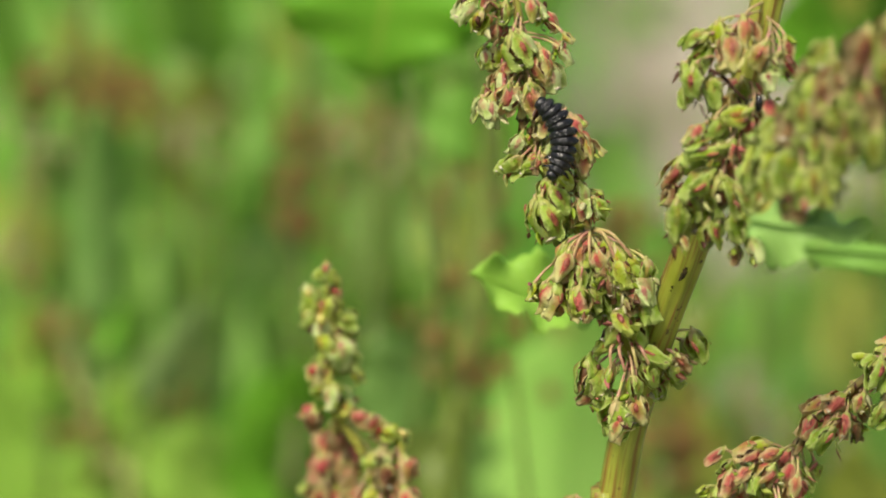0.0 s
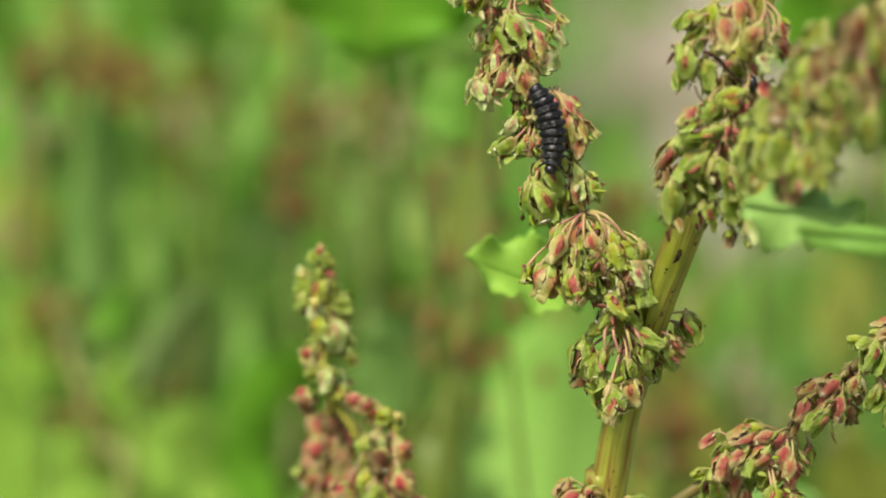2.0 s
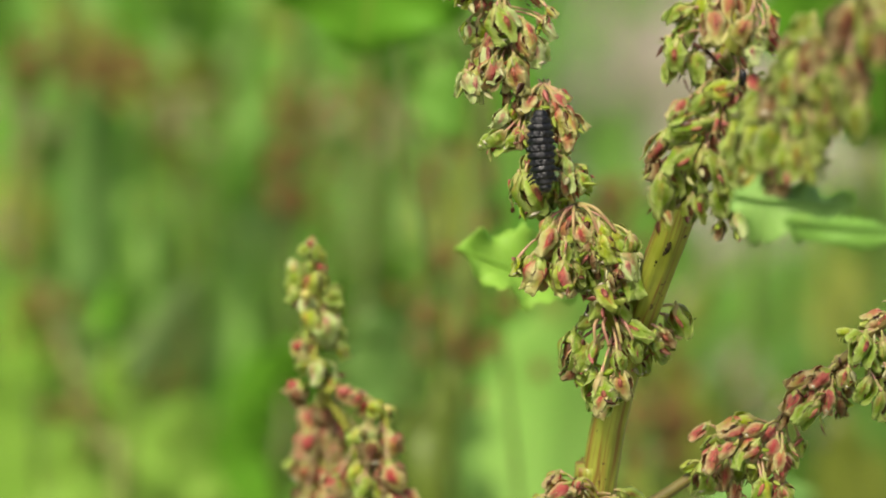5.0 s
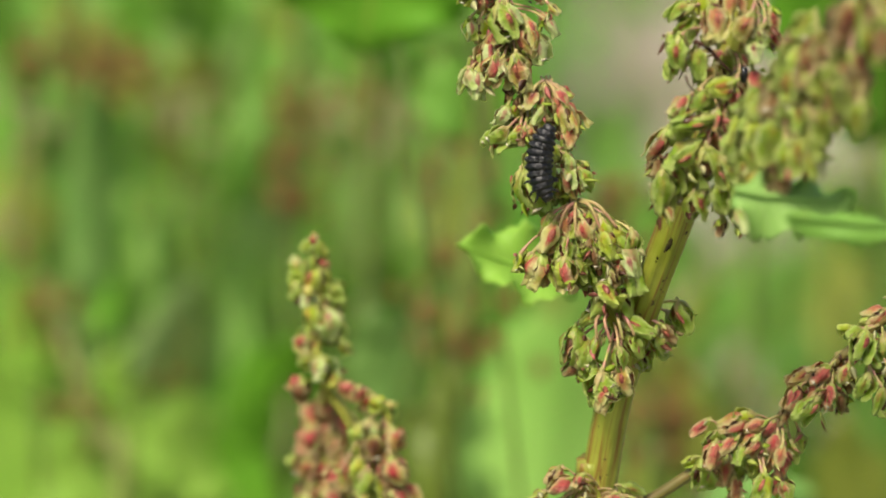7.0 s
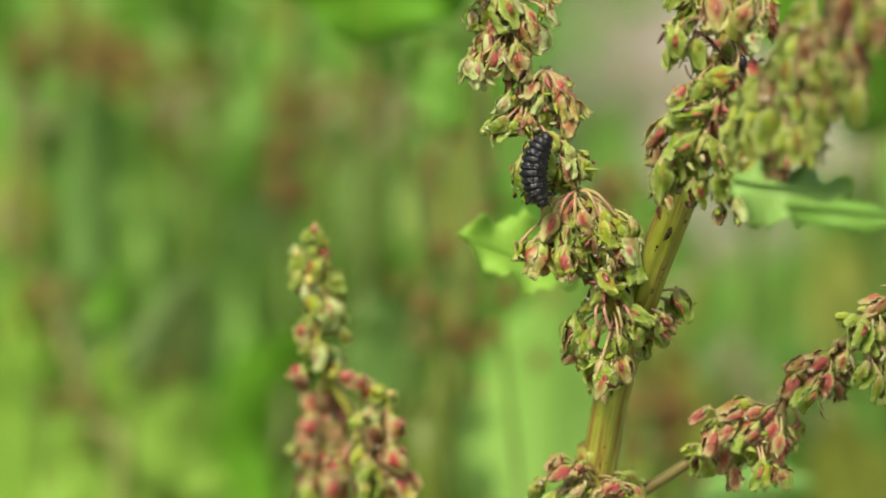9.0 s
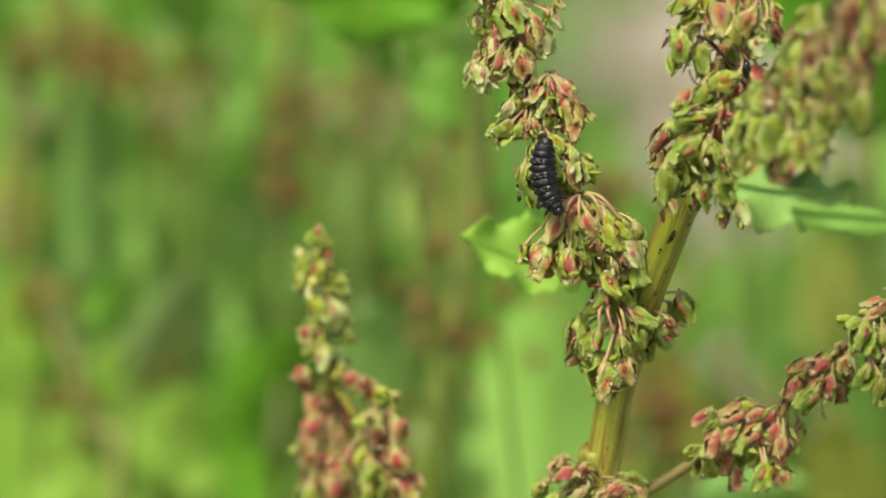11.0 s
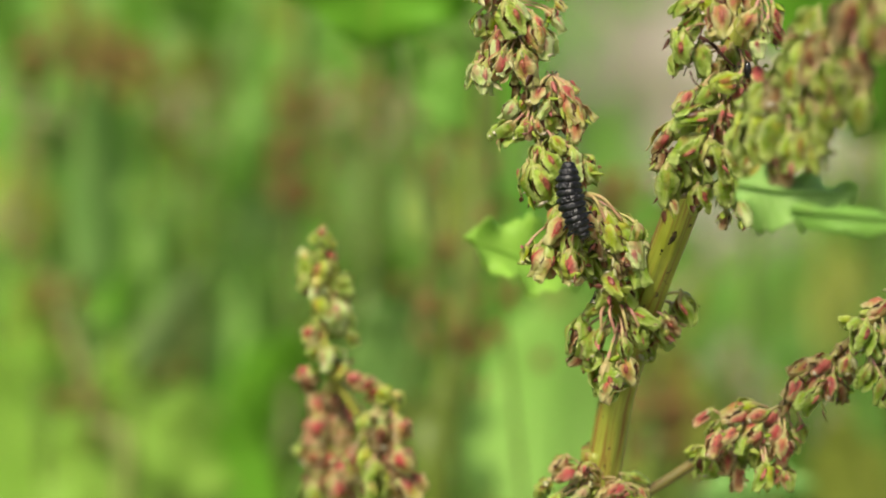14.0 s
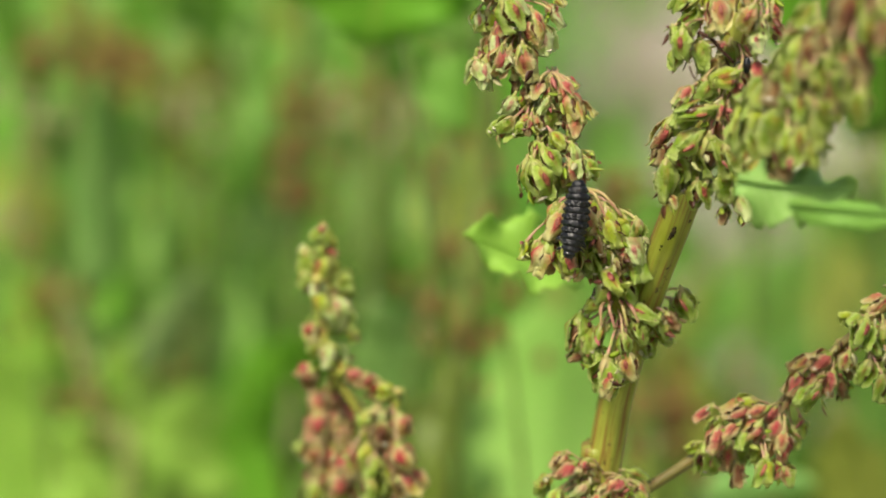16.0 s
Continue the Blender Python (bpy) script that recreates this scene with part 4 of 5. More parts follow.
fruit(near_dock, root, (39.8, -62.4, 35.0), 5.1, -10, "b")
fruit(near_dock, root, (35.9, -49.3, 31.5), 3.6, -37.984, "b")
fruit(near_dock, root, (36.9, -52.6, 33.5), 3.4, -30, "d")
fruit(near_dock, root, (32.5, -43.3, 19.1), 3.7, -1.74838, "g")
fruit(near_dock, root, (32.9, -45.6, 19.2), 4.4, -20, "d")
fruit(near_dock, root, (35.3, -50.1, 23.8), 3.0, -17.4428, "d")
fruit(near_dock, root, (36.5, -53.2, 24.2), 3.3, 0, "g")
fruit(near_dock, root, (31.9, -43.0, 16.4), 3.5, 6.52088, "y")
fruit(near_dock, root, (31.9, -42.8, 16.8), 3.8, 0, "d")
fruit(near_dock, root, (37.2, -55.3, 29.8), 4.3, -5.53542, "b")
fruit(near_dock, root, (38.5, -59.6, 28.8), 4.2, 0, "d")
fruit(near_dock, root, (40.1, -61.6, 30.9), 4.1, 16.5372, "d")
fruit(near_dock, root, (40.8, -64.3, 29.6), 4.2, -8, "b")
fruit(near_dock, root, (41.6, -66.6, 37.9), 3.6, -23.031, "b")
fruit(near_dock, root, (41.9, -67.9, 36.9), 5.2, 0, "d")
fruit(near_dock, root, (38.4, -56.9, 27.7), 3.4, 46.5191, "y")
fruit(near_dock, root, (37.4, -55.3, 26.7), 5.2, 20, "d")
fruit(near_dock, root, (43.5, -71.0, 36.3), 4.3, 49.568, "d")
fruit(near_dock, root, (43.2, -71.4, 34.8), 3.7, 20, "b")
fruit(near_dock, root, (32.0, -40.8, 23.2), 2.8, -48.6537, "g")
fruit(near_dock, root, (33.6, -45.3, 23.9), 3.7, -30, "d")
fruit(near_dock, root, (31.7, -42.3, 19.5), 5.1, -20, "d")
fruit(near_dock, root, (34.7, -47.7, 21.8), 3.2, 25.0425, "g")
fruit(near_dock, root, (33.0, -44.4, 21.1), 4.5, 0, "y")
fruit(near_dock, root, (33.8, -46.4, 16.9), 2.8, -24.7332, "d")
fruit(near_dock, root, (34.4, -49.0, 17.8), 3.9, 0, "b")
fruit(near_dock, root, (35.3, -51.4, 19.7), 3.2, 12.191, "d")
fruit(near_dock, root, (35.5, -52.4, 19.9), 3.9, 10, "g")
fruit(near_dock, root, (37.6, -55.4, 19.9), 3.3, 13.2002, "d")
fruit(near_dock, root, (36.7, -54.0, 20.5), 4.3, 10, "d")
fruit(near_dock, root, (32.6, -44.3, 16.4), 3.4, -11.1631, "g")
fruit(near_dock, root, (32.9, -46.2, 15.7), 3.7, -10, "y")
fruit(near_dock, root, (34.5, -46.7, 24.5), 4.0, -8.18418, "d")
fruit(near_dock, root, (34.3, -47.3, 25.5), 4.9, -20, "b")
fruit(near_dock, root, (34.9, -47.8, 28.0), 4.0, -44.4802, "d")
fruit(near_dock, root, (36.0, -51.5, 29.5), 4.4, -20, "g")
fruit(near_dock, root, (37.0, -54.7, 24.9), 2.8, 8.54279, "d")
fruit(near_dock, root, (38.2, -59.1, 24.6), 4.2, 0, "d")
fruit(near_dock, root, (31.1, -39.1, 19.2), 3.7, -39.9773, "g")
fruit(near_dock, root, (31.2, -39.8, 20.9), 4.7, -30, "y")
fruit(near_dock, root, (39.1, -59.9, 26.6), 3.3, -9.69178, "d")
fruit(near_dock, root, (39.9, -63.2, 28.3), 4.2, 0, "d")
fruit(near_dock, root, (40.1, -62.8, 29.4), 2.8, -27.0708, "b")
# outer whorl of the right branch
root = side_line
fruit(dock, root, (30.3, -5.5, -20.8), 2.9, -40, "M")
fruit(dock, root, (35.0, -6.9, -18.9), 2.9, -83.4744, "y")
fruit(dock, root, (33.8, -7.3, -19.7), 3.6, -66, "m")
fruit(dock, root, (36.4, -8.3, -19.8), 2.8, -60, "M")
fruit(dock, root, (38.3, -6.2, -20.7), 2.5, -40, "m")
fruit(dock, root, (31.3, -9.0, -23.1), 3.3, -18, "M")
fruit(dock, root, (31.2, -6.1, -26.8), 2.9, 1.34352, "g")
fruit(dock, root, (30.2, -6.6, -26.1), 3.6, -6, "g")
fruit(dock, root, (33.2, -8.8, -22.2), 2.8, -50, "M")
fruit(dock, root, (34.7, -9.0, -23.0), 2.5, -12.403, "g")
fruit(dock, root, (35.8, -8.8, -22.0), 3.1, -36, "M")
fruit(dock, root, (36.8, -6.3, -25.3), 2.7, -49.4694, "y")
fruit(dock, root, (36.9, -7.2, -24.3), 3.3, -26, "y")
fruit(dock, root, (32.8, -5.9, -25.9), 3.3, -18, "m")
fruit(dock, root, (34.2, -6.0, -28.1), 3.2, -4, "b")
fruit(dock, root, (37.3, -10.0, -26.6), 2.9, 4.12273, "y")
fruit(dock, root, (37.0, -9.8, -26.8), 3.7, -16, "G")
fruit(dock, root, (39.2, -8.5, -23.3), 2.8, -16.0432, "r")
fruit(dock, root, (39.5, -8.2, -24.2), 3.5, -4, "m")
fruit(dock, root, (39.9, -8.0, -27.5), 2.3, 11.1621, "r")
fruit(dock, root, (40.3, -7.7, -27.6), 2.9, 8, "g")
fruit(dock, root, (42.0, -4.5, -22.7), 2.5, 4.99294, "g")
fruit(dock, root, (41.2, -5.4, -23.4), 3.1, 20, "g")
fruit(dock, root, (35.2, -4.3, -25.1), 2.3, -40.083, "g")
fruit(dock, root, (35.3, -4.5, -25.9), 2.9, -20, "d")
fruit(dock, root, (31.4, -5.7, -21.8), 2.5, -50, "g")
fruit(dock, root, (29.0, -5.1, -24.8), 1.8, -50, "y")
fruit(dock, root, (39.4, -5.8, -27.3), 2.9, 0, "m")
fruit(dock, root, (35.4, -4.6, -21.7), 2.9, -40, "m")
fruit(dock, root, (38.8, -7.8, -22.3), 2.9, -10, "m")
# middle whorl of the right branch
root = side_line
fruit(dock, root, (41.6, -6.6, -14.0), 3.8, -70, "M", wide=0.66)
fruit(dock, root, (44.8, -7.0, -14.6), 2.5, -60.9486, "m")
fruit(dock, root, (43.5, -8.5, -13.4), 3.1, -60, "m")
fruit(dock, root, (41.0, -6.2, -15.8), 2.6, -62.9129, "g")
fruit(dock, root, (40.6, -8.1, -16.4), 3.2, -34, "M")
fruit(dock, root, (41.4, -10.7, -17.2), 3.0, -41.6742, "g")
fruit(dock, root, (42.2, -10.3, -17.3), 3.8, -40, "G")
fruit(dock, root, (44.8, -9.1, -16.1), 3.1, -10, "M")
fruit(dock, root, (46.3, -5.1, -12.8), 1.9, 24.8075, "m")
fruit(dock, root, (46.4, -6.3, -12.8), 2.4, 10, "m")
fruit(dock, root, (43.5, -7.7, -17.0), 2.5, -43.6635, "m")
fruit(dock, root, (43.6, -8.0, -16.0), 3.1, -26, "m")
fruit(dock, root, (46.5, -6.1, -17.6), 2.9, 10, "b")
fruit(dock, root, (42.2, -6.0, -16.2), 2.9, -40, "g")
fruit(dock, root, (39.8, -6.6, -19.1), 2.7, -20, "b")
fruit(dock, root, (47.4, -6.8, -15.0), 2.6, 20, "b")
# inner whorl of the right branch
root = side_line
fruit(dock, root, (48.1, -10.3, -9.8), 3.9, -18, "G")
fruit(dock, root, (46.5, -8.5, -8.1), 1.9, -78.4436, "y")
fruit(dock, root, (47.3, -9.1, -8.4), 2.3, -80, "g")
fruit(dock, root, (51.0, -7.9, -12.0), 2.7, -11.5906, "g")
fruit(dock, root, (49.9, -7.6, -12.5), 3.3, -4, "G")
fruit(dock, root, (48.7, -10.1, -14.6), 3.3, -18, "g")
fruit(dock, root, (49.5, -7.6, -7.6), 2.5, -82.1112, "y")
fruit(dock, root, (50.1, -7.0, -7.1), 3.1, -60, "R")
fruit(dock, root, (49.9, -9.1, -11.6), 2.7, 35.0205, "g")
fruit(dock, root, (51.0, -8.4, -10.8), 3.3, 6, "g")
fruit(dock, root, (51.9, -10.0, -16.3), 2.7, -0.589163, "g")
fruit(dock, root, (50.7, -10.8, -16.3), 3.3, 0, "g")
fruit(dock, root, (52.6, -7.2, -8.7), 2.7, 22.7609, "g")
fruit(dock, root, (52.8, -6.9, -9.2), 3.3, 20, "r")
fruit(dock, root, (52.8, -8.9, -12.4), 2.7, 27.3736, "g")
fruit(dock, root, (53.3, -9.5, -11.9), 3.3, 14, "g")
fruit(dock, root, (52.4, -5.9, -6.9), 2.7, 4.75314, "y")
fruit(dock, root, (52.4, -6.9, -6.4), 3.3, -20, "r")
fruit(dock, root, (51.0, -8.0, -14.9), 2.2, 0.529811, "d")
fruit(dock, root, (51.7, -9.1, -14.1), 2.8, 0, "d")
fruit(dock, root, (46.9, -8.0, -13.7), 2.5, -10, "r")
# whorl at the lower node
root = (18.7, -4.2, -29.2)
fruit(dock, root, (13.1, -5.6, -26.3), 2.7, -48.1815, "m")
fruit(dock, root, (13.9, -6.8, -27.1), 3.3, -72, "m")
fruit(dock, root, (16.3, -6.5, -27.7), 1.5, -33.8411, "m")
fruit(dock, root, (15.9, -7.7, -26.4), 1.9, -40, "M")
fruit(dock, root, (11.6, -4.4, -29.5), 2.3, -41.626, "y")
fruit(dock, root, (11.3, -4.1, -30.1), 2.8, -20, "g")
fruit(dock, root, (19.6, -10.9, -27.9), 2.6, -76.6656, "m")
fruit(dock, root, (18.9, -11.1, -27.9), 3.2, -62, "M", wide=0.66)
fruit(dock, root, (22.6, -4.4, -28.6), 3.0, 62, "g")
fruit(dock, root, (20.2, -9.0, -29.8), 2.1, 51.0641, "m")
fruit(dock, root, (20.6, -9.4, -29.7), 2.6, 30, "M")
fruit(dock, root, (15.9, -7.4, -29.8), 2.7, -30, "p")
fruit(dock, root, (17.9, -8.6, -31.1), 3.1, 0, "m")
fruit(dock, root, (13.1, -5.8, -31.3), 2.3, -33.209, "r")
fruit(dock, root, (12.9, -6.4, -31.0), 2.8, -20, "g")
fruit(dock, root, (15.0, -4.7, -29.6), 2.4, -30, "p")
fruit(dock, root, (23.2, -5.8, -29.9), 2.3, 39.2202, "r")
fruit(dock, root, (23.4, -5.5, -30.9), 2.8, 40, "g")
fruit(dock, root, (13.5, -6.0, -32.2), 2.5, 16.4915, "m")
fruit(dock, root, (13.9, -7.1, -32.2), 3.1, -10, "m")
fruit(dock, root, (21.0, -3.5, -35.3), 2.5, -0.956334, "g")
fruit(dock, root, (21.4, -4.9, -33.9), 3.1, 10, "g")
fruit(dock, root, (17.3, -7.0, -34.0), 3.1, 0, "g")
# fruits of the spike
root = None
fruit(spike, root, (-14.1, 31.2, -17.0), 4.3, 14, "p", wide=1.4)
fruit(spike, root, (-15.8, 30.2, -16.5), 3.3, -4, "g", wide=1.4)
fruit(spike, root, (-12.9, 32.2, -18.3), 3.3, 14, "g", wide=1.4)
fruit(spike, root, (-17.3, 30.0, -19.3), 2.7, -14, "r", wide=1.4)
fruit(spike, root, (-12.0, 31.2, -19.9), 1.9, 20, "y", wide=1.4)
fruit(spike, root, (-16.9, 30.4, -21.4), 2.7, -10, "g", wide=1.4)
fruit(spike, root, (-14.8, 29.0, -22.1), 3.2, 10, "p", wide=1.4)
fruit(spike, root, (-18.4, 30.8, -24.6), 2.4, -36, "m", wide=1.4)
fruit(spike, root, (-17.8, 28.7, -25.1), 3.0, -6, "b", wide=1.4)
fruit(spike, root, (-13.3, 30.4, -24.1), 2.7, 20, "g", wide=1.4)
fruit(spike, root, (-16.0, 30.9, -18.6), 3.3, 0, "g", wide=1.4)
fruit(spike, root, (-16.2, 30.4, -15.6), 3.0, -16, "y", wide=1.4)
fruit(spike, root, (-14.9, 33.3, -13.3), 3.0, 0, "g", wide=1.4)
# buds of the spike
root = None
fruit(spike, root, (-16.0, 33.6, -6.4), 1.5, 0, "p", wide=1.4)
fruit(spike, root, (-16.6, 32.1, -7.3), 1.8, -30, "g", wide=1.4)
fruit(spike, root, (-15.0, 34.2, -8.5), 1.8, 20, "y", wide=1.4)
fruit(spike, root, (-15.8, 32.4, -7.8), 1.8, 0, "g", wide=1.4)
fruit(spike, root, (-18.4, 33.5, -9.4), 1.8, -50, "p", wide=1.4)
fruit(spike, root, (-14.8, 32.8, -9.9), 1.9, 20, "r", wide=1.4)
fruit(spike, root, (-16.2, 31.7, -9.3), 2.1, 0, "g", wide=1.4)
fruit(spike, root, (-17.4, 33.6, -11.5), 3.0, -18, "g", wide=1.4)
fruit(spike, root, (-15.5, 31.7, -11.3), 3.3, 8, "y", wide=1.4)
fruit(spike, root, (-18.5, 32.8, -12.8), 2.5, -30, "g", wide=1.4)
fruit(spike, root, (-13.6, 32.1, -13.1), 3.0, 30, "g", wide=1.4)
fruit(spike, root, (-16.4, 30.8, -13.7), 2.2, -4, "p", wide=1.4)
fruit(spike, root, (-13.2, 33.0, -14.7), 2.2, 30, "g", wide=1.4)
# side shoot of the spike
root = (-6.7, 26.1, -26.8)
fruit(spike, root, (-12.1, 25.8, -23.9), 2.1, -40, "r", wide=1.4)
fruit(spike, root, (-10.5, 24.6, -24.3), 2.1, -20, "m", wide=1.4)
fruit(spike, root, (-9.5, 26.6, -26.1), 2.3, -20, "m", wide=1.4)
fruit(spike, root, (-8.0, 24.7, -25.6), 2.1, 30, "y", wide=1.4)
fruit(spike, root, (-6.4, 25.8, -26.7), 2.2, 20, "g", wide=1.4)
fruit(spike, root, (-5.8, 24.6, -30.2), 3.2, 14, "m", wide=1.4)
fruit(spike, root, (-8.4, 23.2, -31.0), 3.2, -4, "b", wide=1.4)
fruit(spike, root, (-10.4, 25.8, -29.7), 2.5, -16, "g", wide=1.4)
fruit(spike, root, (-8.7, 24.0, -28.9), 2.8, 0, "p", wide=1.4)
fruit(spike, root, (-10.2, 24.4, -33.8), 2.8, -10, "y", wide=1.4)
fruit(spike, root, (-13.6, 23.6, -34.4), 2.2, -70, "m", wide=1.4)
fruit(spike, root, (-5.8, 22.5, -33.7), 3.5, 14, "m", wide=1.4)
fruit(spike, root, (-8.2, 24.4, -36.6), 3.5, 0, "y", wide=1.4)
fruit(spike, root, (-9.5, 22.6, -35.4), 3.5, -10, "g", wide=1.4)
fruit(spike, root, (-6.7, 23.9, -35.8), 3.2, 10, "b", wide=1.4)
fruit(spike, root, (-5.9, 22.9, -37.7), 3.5, 10, "m", wide=1.4)
fruit(spike, root, (-10.2, 21.8, -37.7), 3.5, -10, "g", wide=1.4)
fruit(spike, root, (-3.8, 24.2, -37.3), 2.8, 30, "m", wide=1.4)
# older shoot of the spike
root = (-15.6, 50.9, -30.6)
fruit(spike, root, (-16.7, 49.4, -33.9), 4.2, -10, "m", wide=1.4)
fruit(spike, root, (-15.2, 48.4, -32.7), 3.9, 10, "b", wide=1.4)
fruit(spike, root, (-13.7, 50.3, -35.5), 4.2, 16, "m", wide=1.4)
fruit(spike, root, (-17.4, 48.0, -36.5), 4.2, -10, "m", wide=1.4)
fruit(spike, root, (-15.6, 49.2, -37.5), 4.2, 0, "b", wide=1.4)
fruit(spike, root, (-13.7, 48.5, -38.1), 4.2, 10, "m", wide=1.4)
fruit(spike, root, (-17.8, 46.9, -40.0), 3.1, -20, "m", wide=1.4)
fruit(spike, root, (-16.0, 49.0, -41.3), 4.2, 0, "m", wide=1.4)
fruit(spike, root, (-13.7, 47.0, -41.6), 4.2, 10, "m", wide=1.4)
fruit(spike, root, (-19.3, 48.7, -39.8), 2.3, -50, "g", wide=1.4)
fruit(spike, root, (-17.0, 47.3, -43.9), 4.2, -10, "b", wide=1.4)
fruit(spike, root, (-14.8, 46.0, -44.4), 4.2, 5, "m", wide=1.4)
fruit(spike, root, (-12.7, 48.2, -45.0), 3.9, 10, "m", wide=1.4)
fruit(spike, root, (-18.2, 46.2, -45.2), 3.9, -20, "g", wide=1.4)
fruit(spike, root, (-15.6, 49.7, -35.4), 3.9, 0, "m", wide=1.4)
fruit(spike, root, (-13.0, 48.0, -40.3), 3.9, 10, "m", wide=1.4)
# round closed buds of the spike
for p, r, mat in (((-7.4, 25.0, -30.9), 0.98, BUD_DARK),
                  ((-5.3, 25.0, -29.7), 0.86, BUD_PINK),
                  ((-18.1, 29.0, -24.1), 0.86, BUD_DARK),
                  ((-16.6, 29.0, -12.1), 0.69, BUD_GREEN),
                  ((-7.9, 25.0, -36.4), 1.26, BUD_GREEN),
                  ((-8.6, 25.0, -33.3), 0.57, BUD_PINK),
                  ((-6.4, 25.0, -25.8), 0.57, BUD_GREEN),
                  ((-11.7, 25.0, -23.5), 0.63, BUD_PINK),
                  ((-9.4, 25.0, -25.2), 0.57, BUD_DARK),
                  ((-16.0, 29.0, -5.6), 0.40, BUD_DARK),
                  ((-18.1, 29.0, -8.7), 0.46, BUD_GREEN),
                  ((-14.8, 29.0, -8.5), 0.40, BUD_DARK),
                  ((-9.8, 25.0, -29.2), 0.75, BUD_GREEN),
                  ((-17.8, 29.0, -18.7), 0.52, BUD_DARK)):
    bm = bmesh.new()
    c = V(p) - sb
    for k in range(3):
        spin = Matrix.Rotation(2.1 * k + r, 4, "Z") @ Matrix.Rotation(0.35, 4, "X")
        ball(bm, c + spin.to_3x3() @ Vector((0, -0.00028 * r, 0)), (0.00088 * r, 0.0007 * r, 0.00105 * r), 12, 8, spin)
    part("bud", bm, mat, spike)


def withered_scales(plant, each, seed):
    """Tiny withered flower scales between the fruits, far too many to count."""
    rng = random.Random(seed)
    for name, mat, keep in (("withered_scale", SCALE_TAN, 0.85), ("green_scale", SCALE_GREEN, 1.0)):
        bm = bmesh.new()
        for top, size, h in TOPS[plant]:
            for _ in range(each):
                if rng.random() > keep * 0.7:
                    continue
                length, wide_s = rng.uniform(0.0007, 0.0017), rng.uniform(0.15, 0.34)
                bend = rng.uniform(-0.5, 0.7)
                d = Vector((rng.uniform(-0.3, 0.3), rng.uniform(-0.32, 0.15), rng.uniform(-0.75, 0.12))) * size
                m = Matrix.Translation(top + d - plant.matrix_basis.translation) @ Euler((rng.gauss(0, 0.7), rng.gauss(0, 0.7), rng.uniform(0, 6.3))).to_matrix().to_4x4()
                rows = []
                for j in range(4):
                    u = j / 3
                    w = wide_s * length * (0.35, 1.0, 0.75, 0.06)[j]
                    y = bend * length * u * u
                    rows.append([bm.verts.new(m @ Vector((x, y + lift, -length * u))) for x, lift in ((-w, 0), (0, -0.25 * w), (w, 0), (0, -0.25 * w - 0.00006))])
                for a, b in zip(rows, rows[1:]):
                    for k in range(4):
                        bm.faces.new((a[k], a[(k + 1) % 4], b[(k + 1) % 4], b[k]))
                bm.faces.new(rows[0])
                bm.faces.new(rows[-1][::-1])
        tagged(part(name, bm, mat, plant), kind="stuff")


withered_scales(dock, 3, 8)
withered_scales(near_dock, 2, 9)
withered_scales(spike, 2, 10)

# dry red-brown flower bases between the stalks of the fork whorl
for k, (dx, dz) in enumerate(((-0.9, 0.1), (0.0, -0.3), (0.8, 0.1), (0.3, 0.5), (-0.4, -0.9), (1.3, -0.5))):
    bm = bmesh.new()
    ball(bm, V((20.2 + dx, -8.6, -8.5 + dz)) - base, (0.00034, 0.0004, 0.0005), 8, 6, Matrix.Rotation(0.5 * k, 4, "Y"))
    part("flower_base", bm, NUT, dock)

# ---- hidden dark insect among the upper fruits ----
bug = thing("beetle", V((33.1, -23.5, 23.9)), "small blue-black beetle half hidden among dock fruits", "insect")
bm = bmesh.new()
ball(bm, (0, 0, 0), (0.0005, 0.0005, 0.0010), 14, 10)
part("body", bm, HEAD, bug)
for dz in (-0.0006, 0.0003):
    bm = bmesh.new()
    tube(bm, spline([Vector((-0.0004, -0.0003, dz)), Vector((-0.001, -0.0006, dz + 0.0002)), Vector((-0.0016, -0.0005, dz - 0.0004))], 7), lambda f: 0.00012 * (1 - 0.5 * f), 6)
    part("leg", bm, HEAD, bug)

# ---- larva ----
# body rings from tail to head: place along the body, half width, half thickness (mm)
RINGS = [(0.03, 0.78, 0.62), (0.10, 1.12, 0.58), (0.185, 1.31, 0.56), (0.275, 1.42, 0.57), (0.365, 1.50, 0.58), (0.455, 1.53, 0.58), (0.545, 1.50, 0.58),
         (0.635, 1.43, 0.57), (0.72, 1.33, 0.56), (0.80, 1.18, 0.56), (0.875, 0.98, 0.54), (0.955, 0.74, 0.6)]
larva = thing("beetle_larva", (0, 0, 0.75), "plump blue-black beetle larva with ridged, warty body rings", "larva")


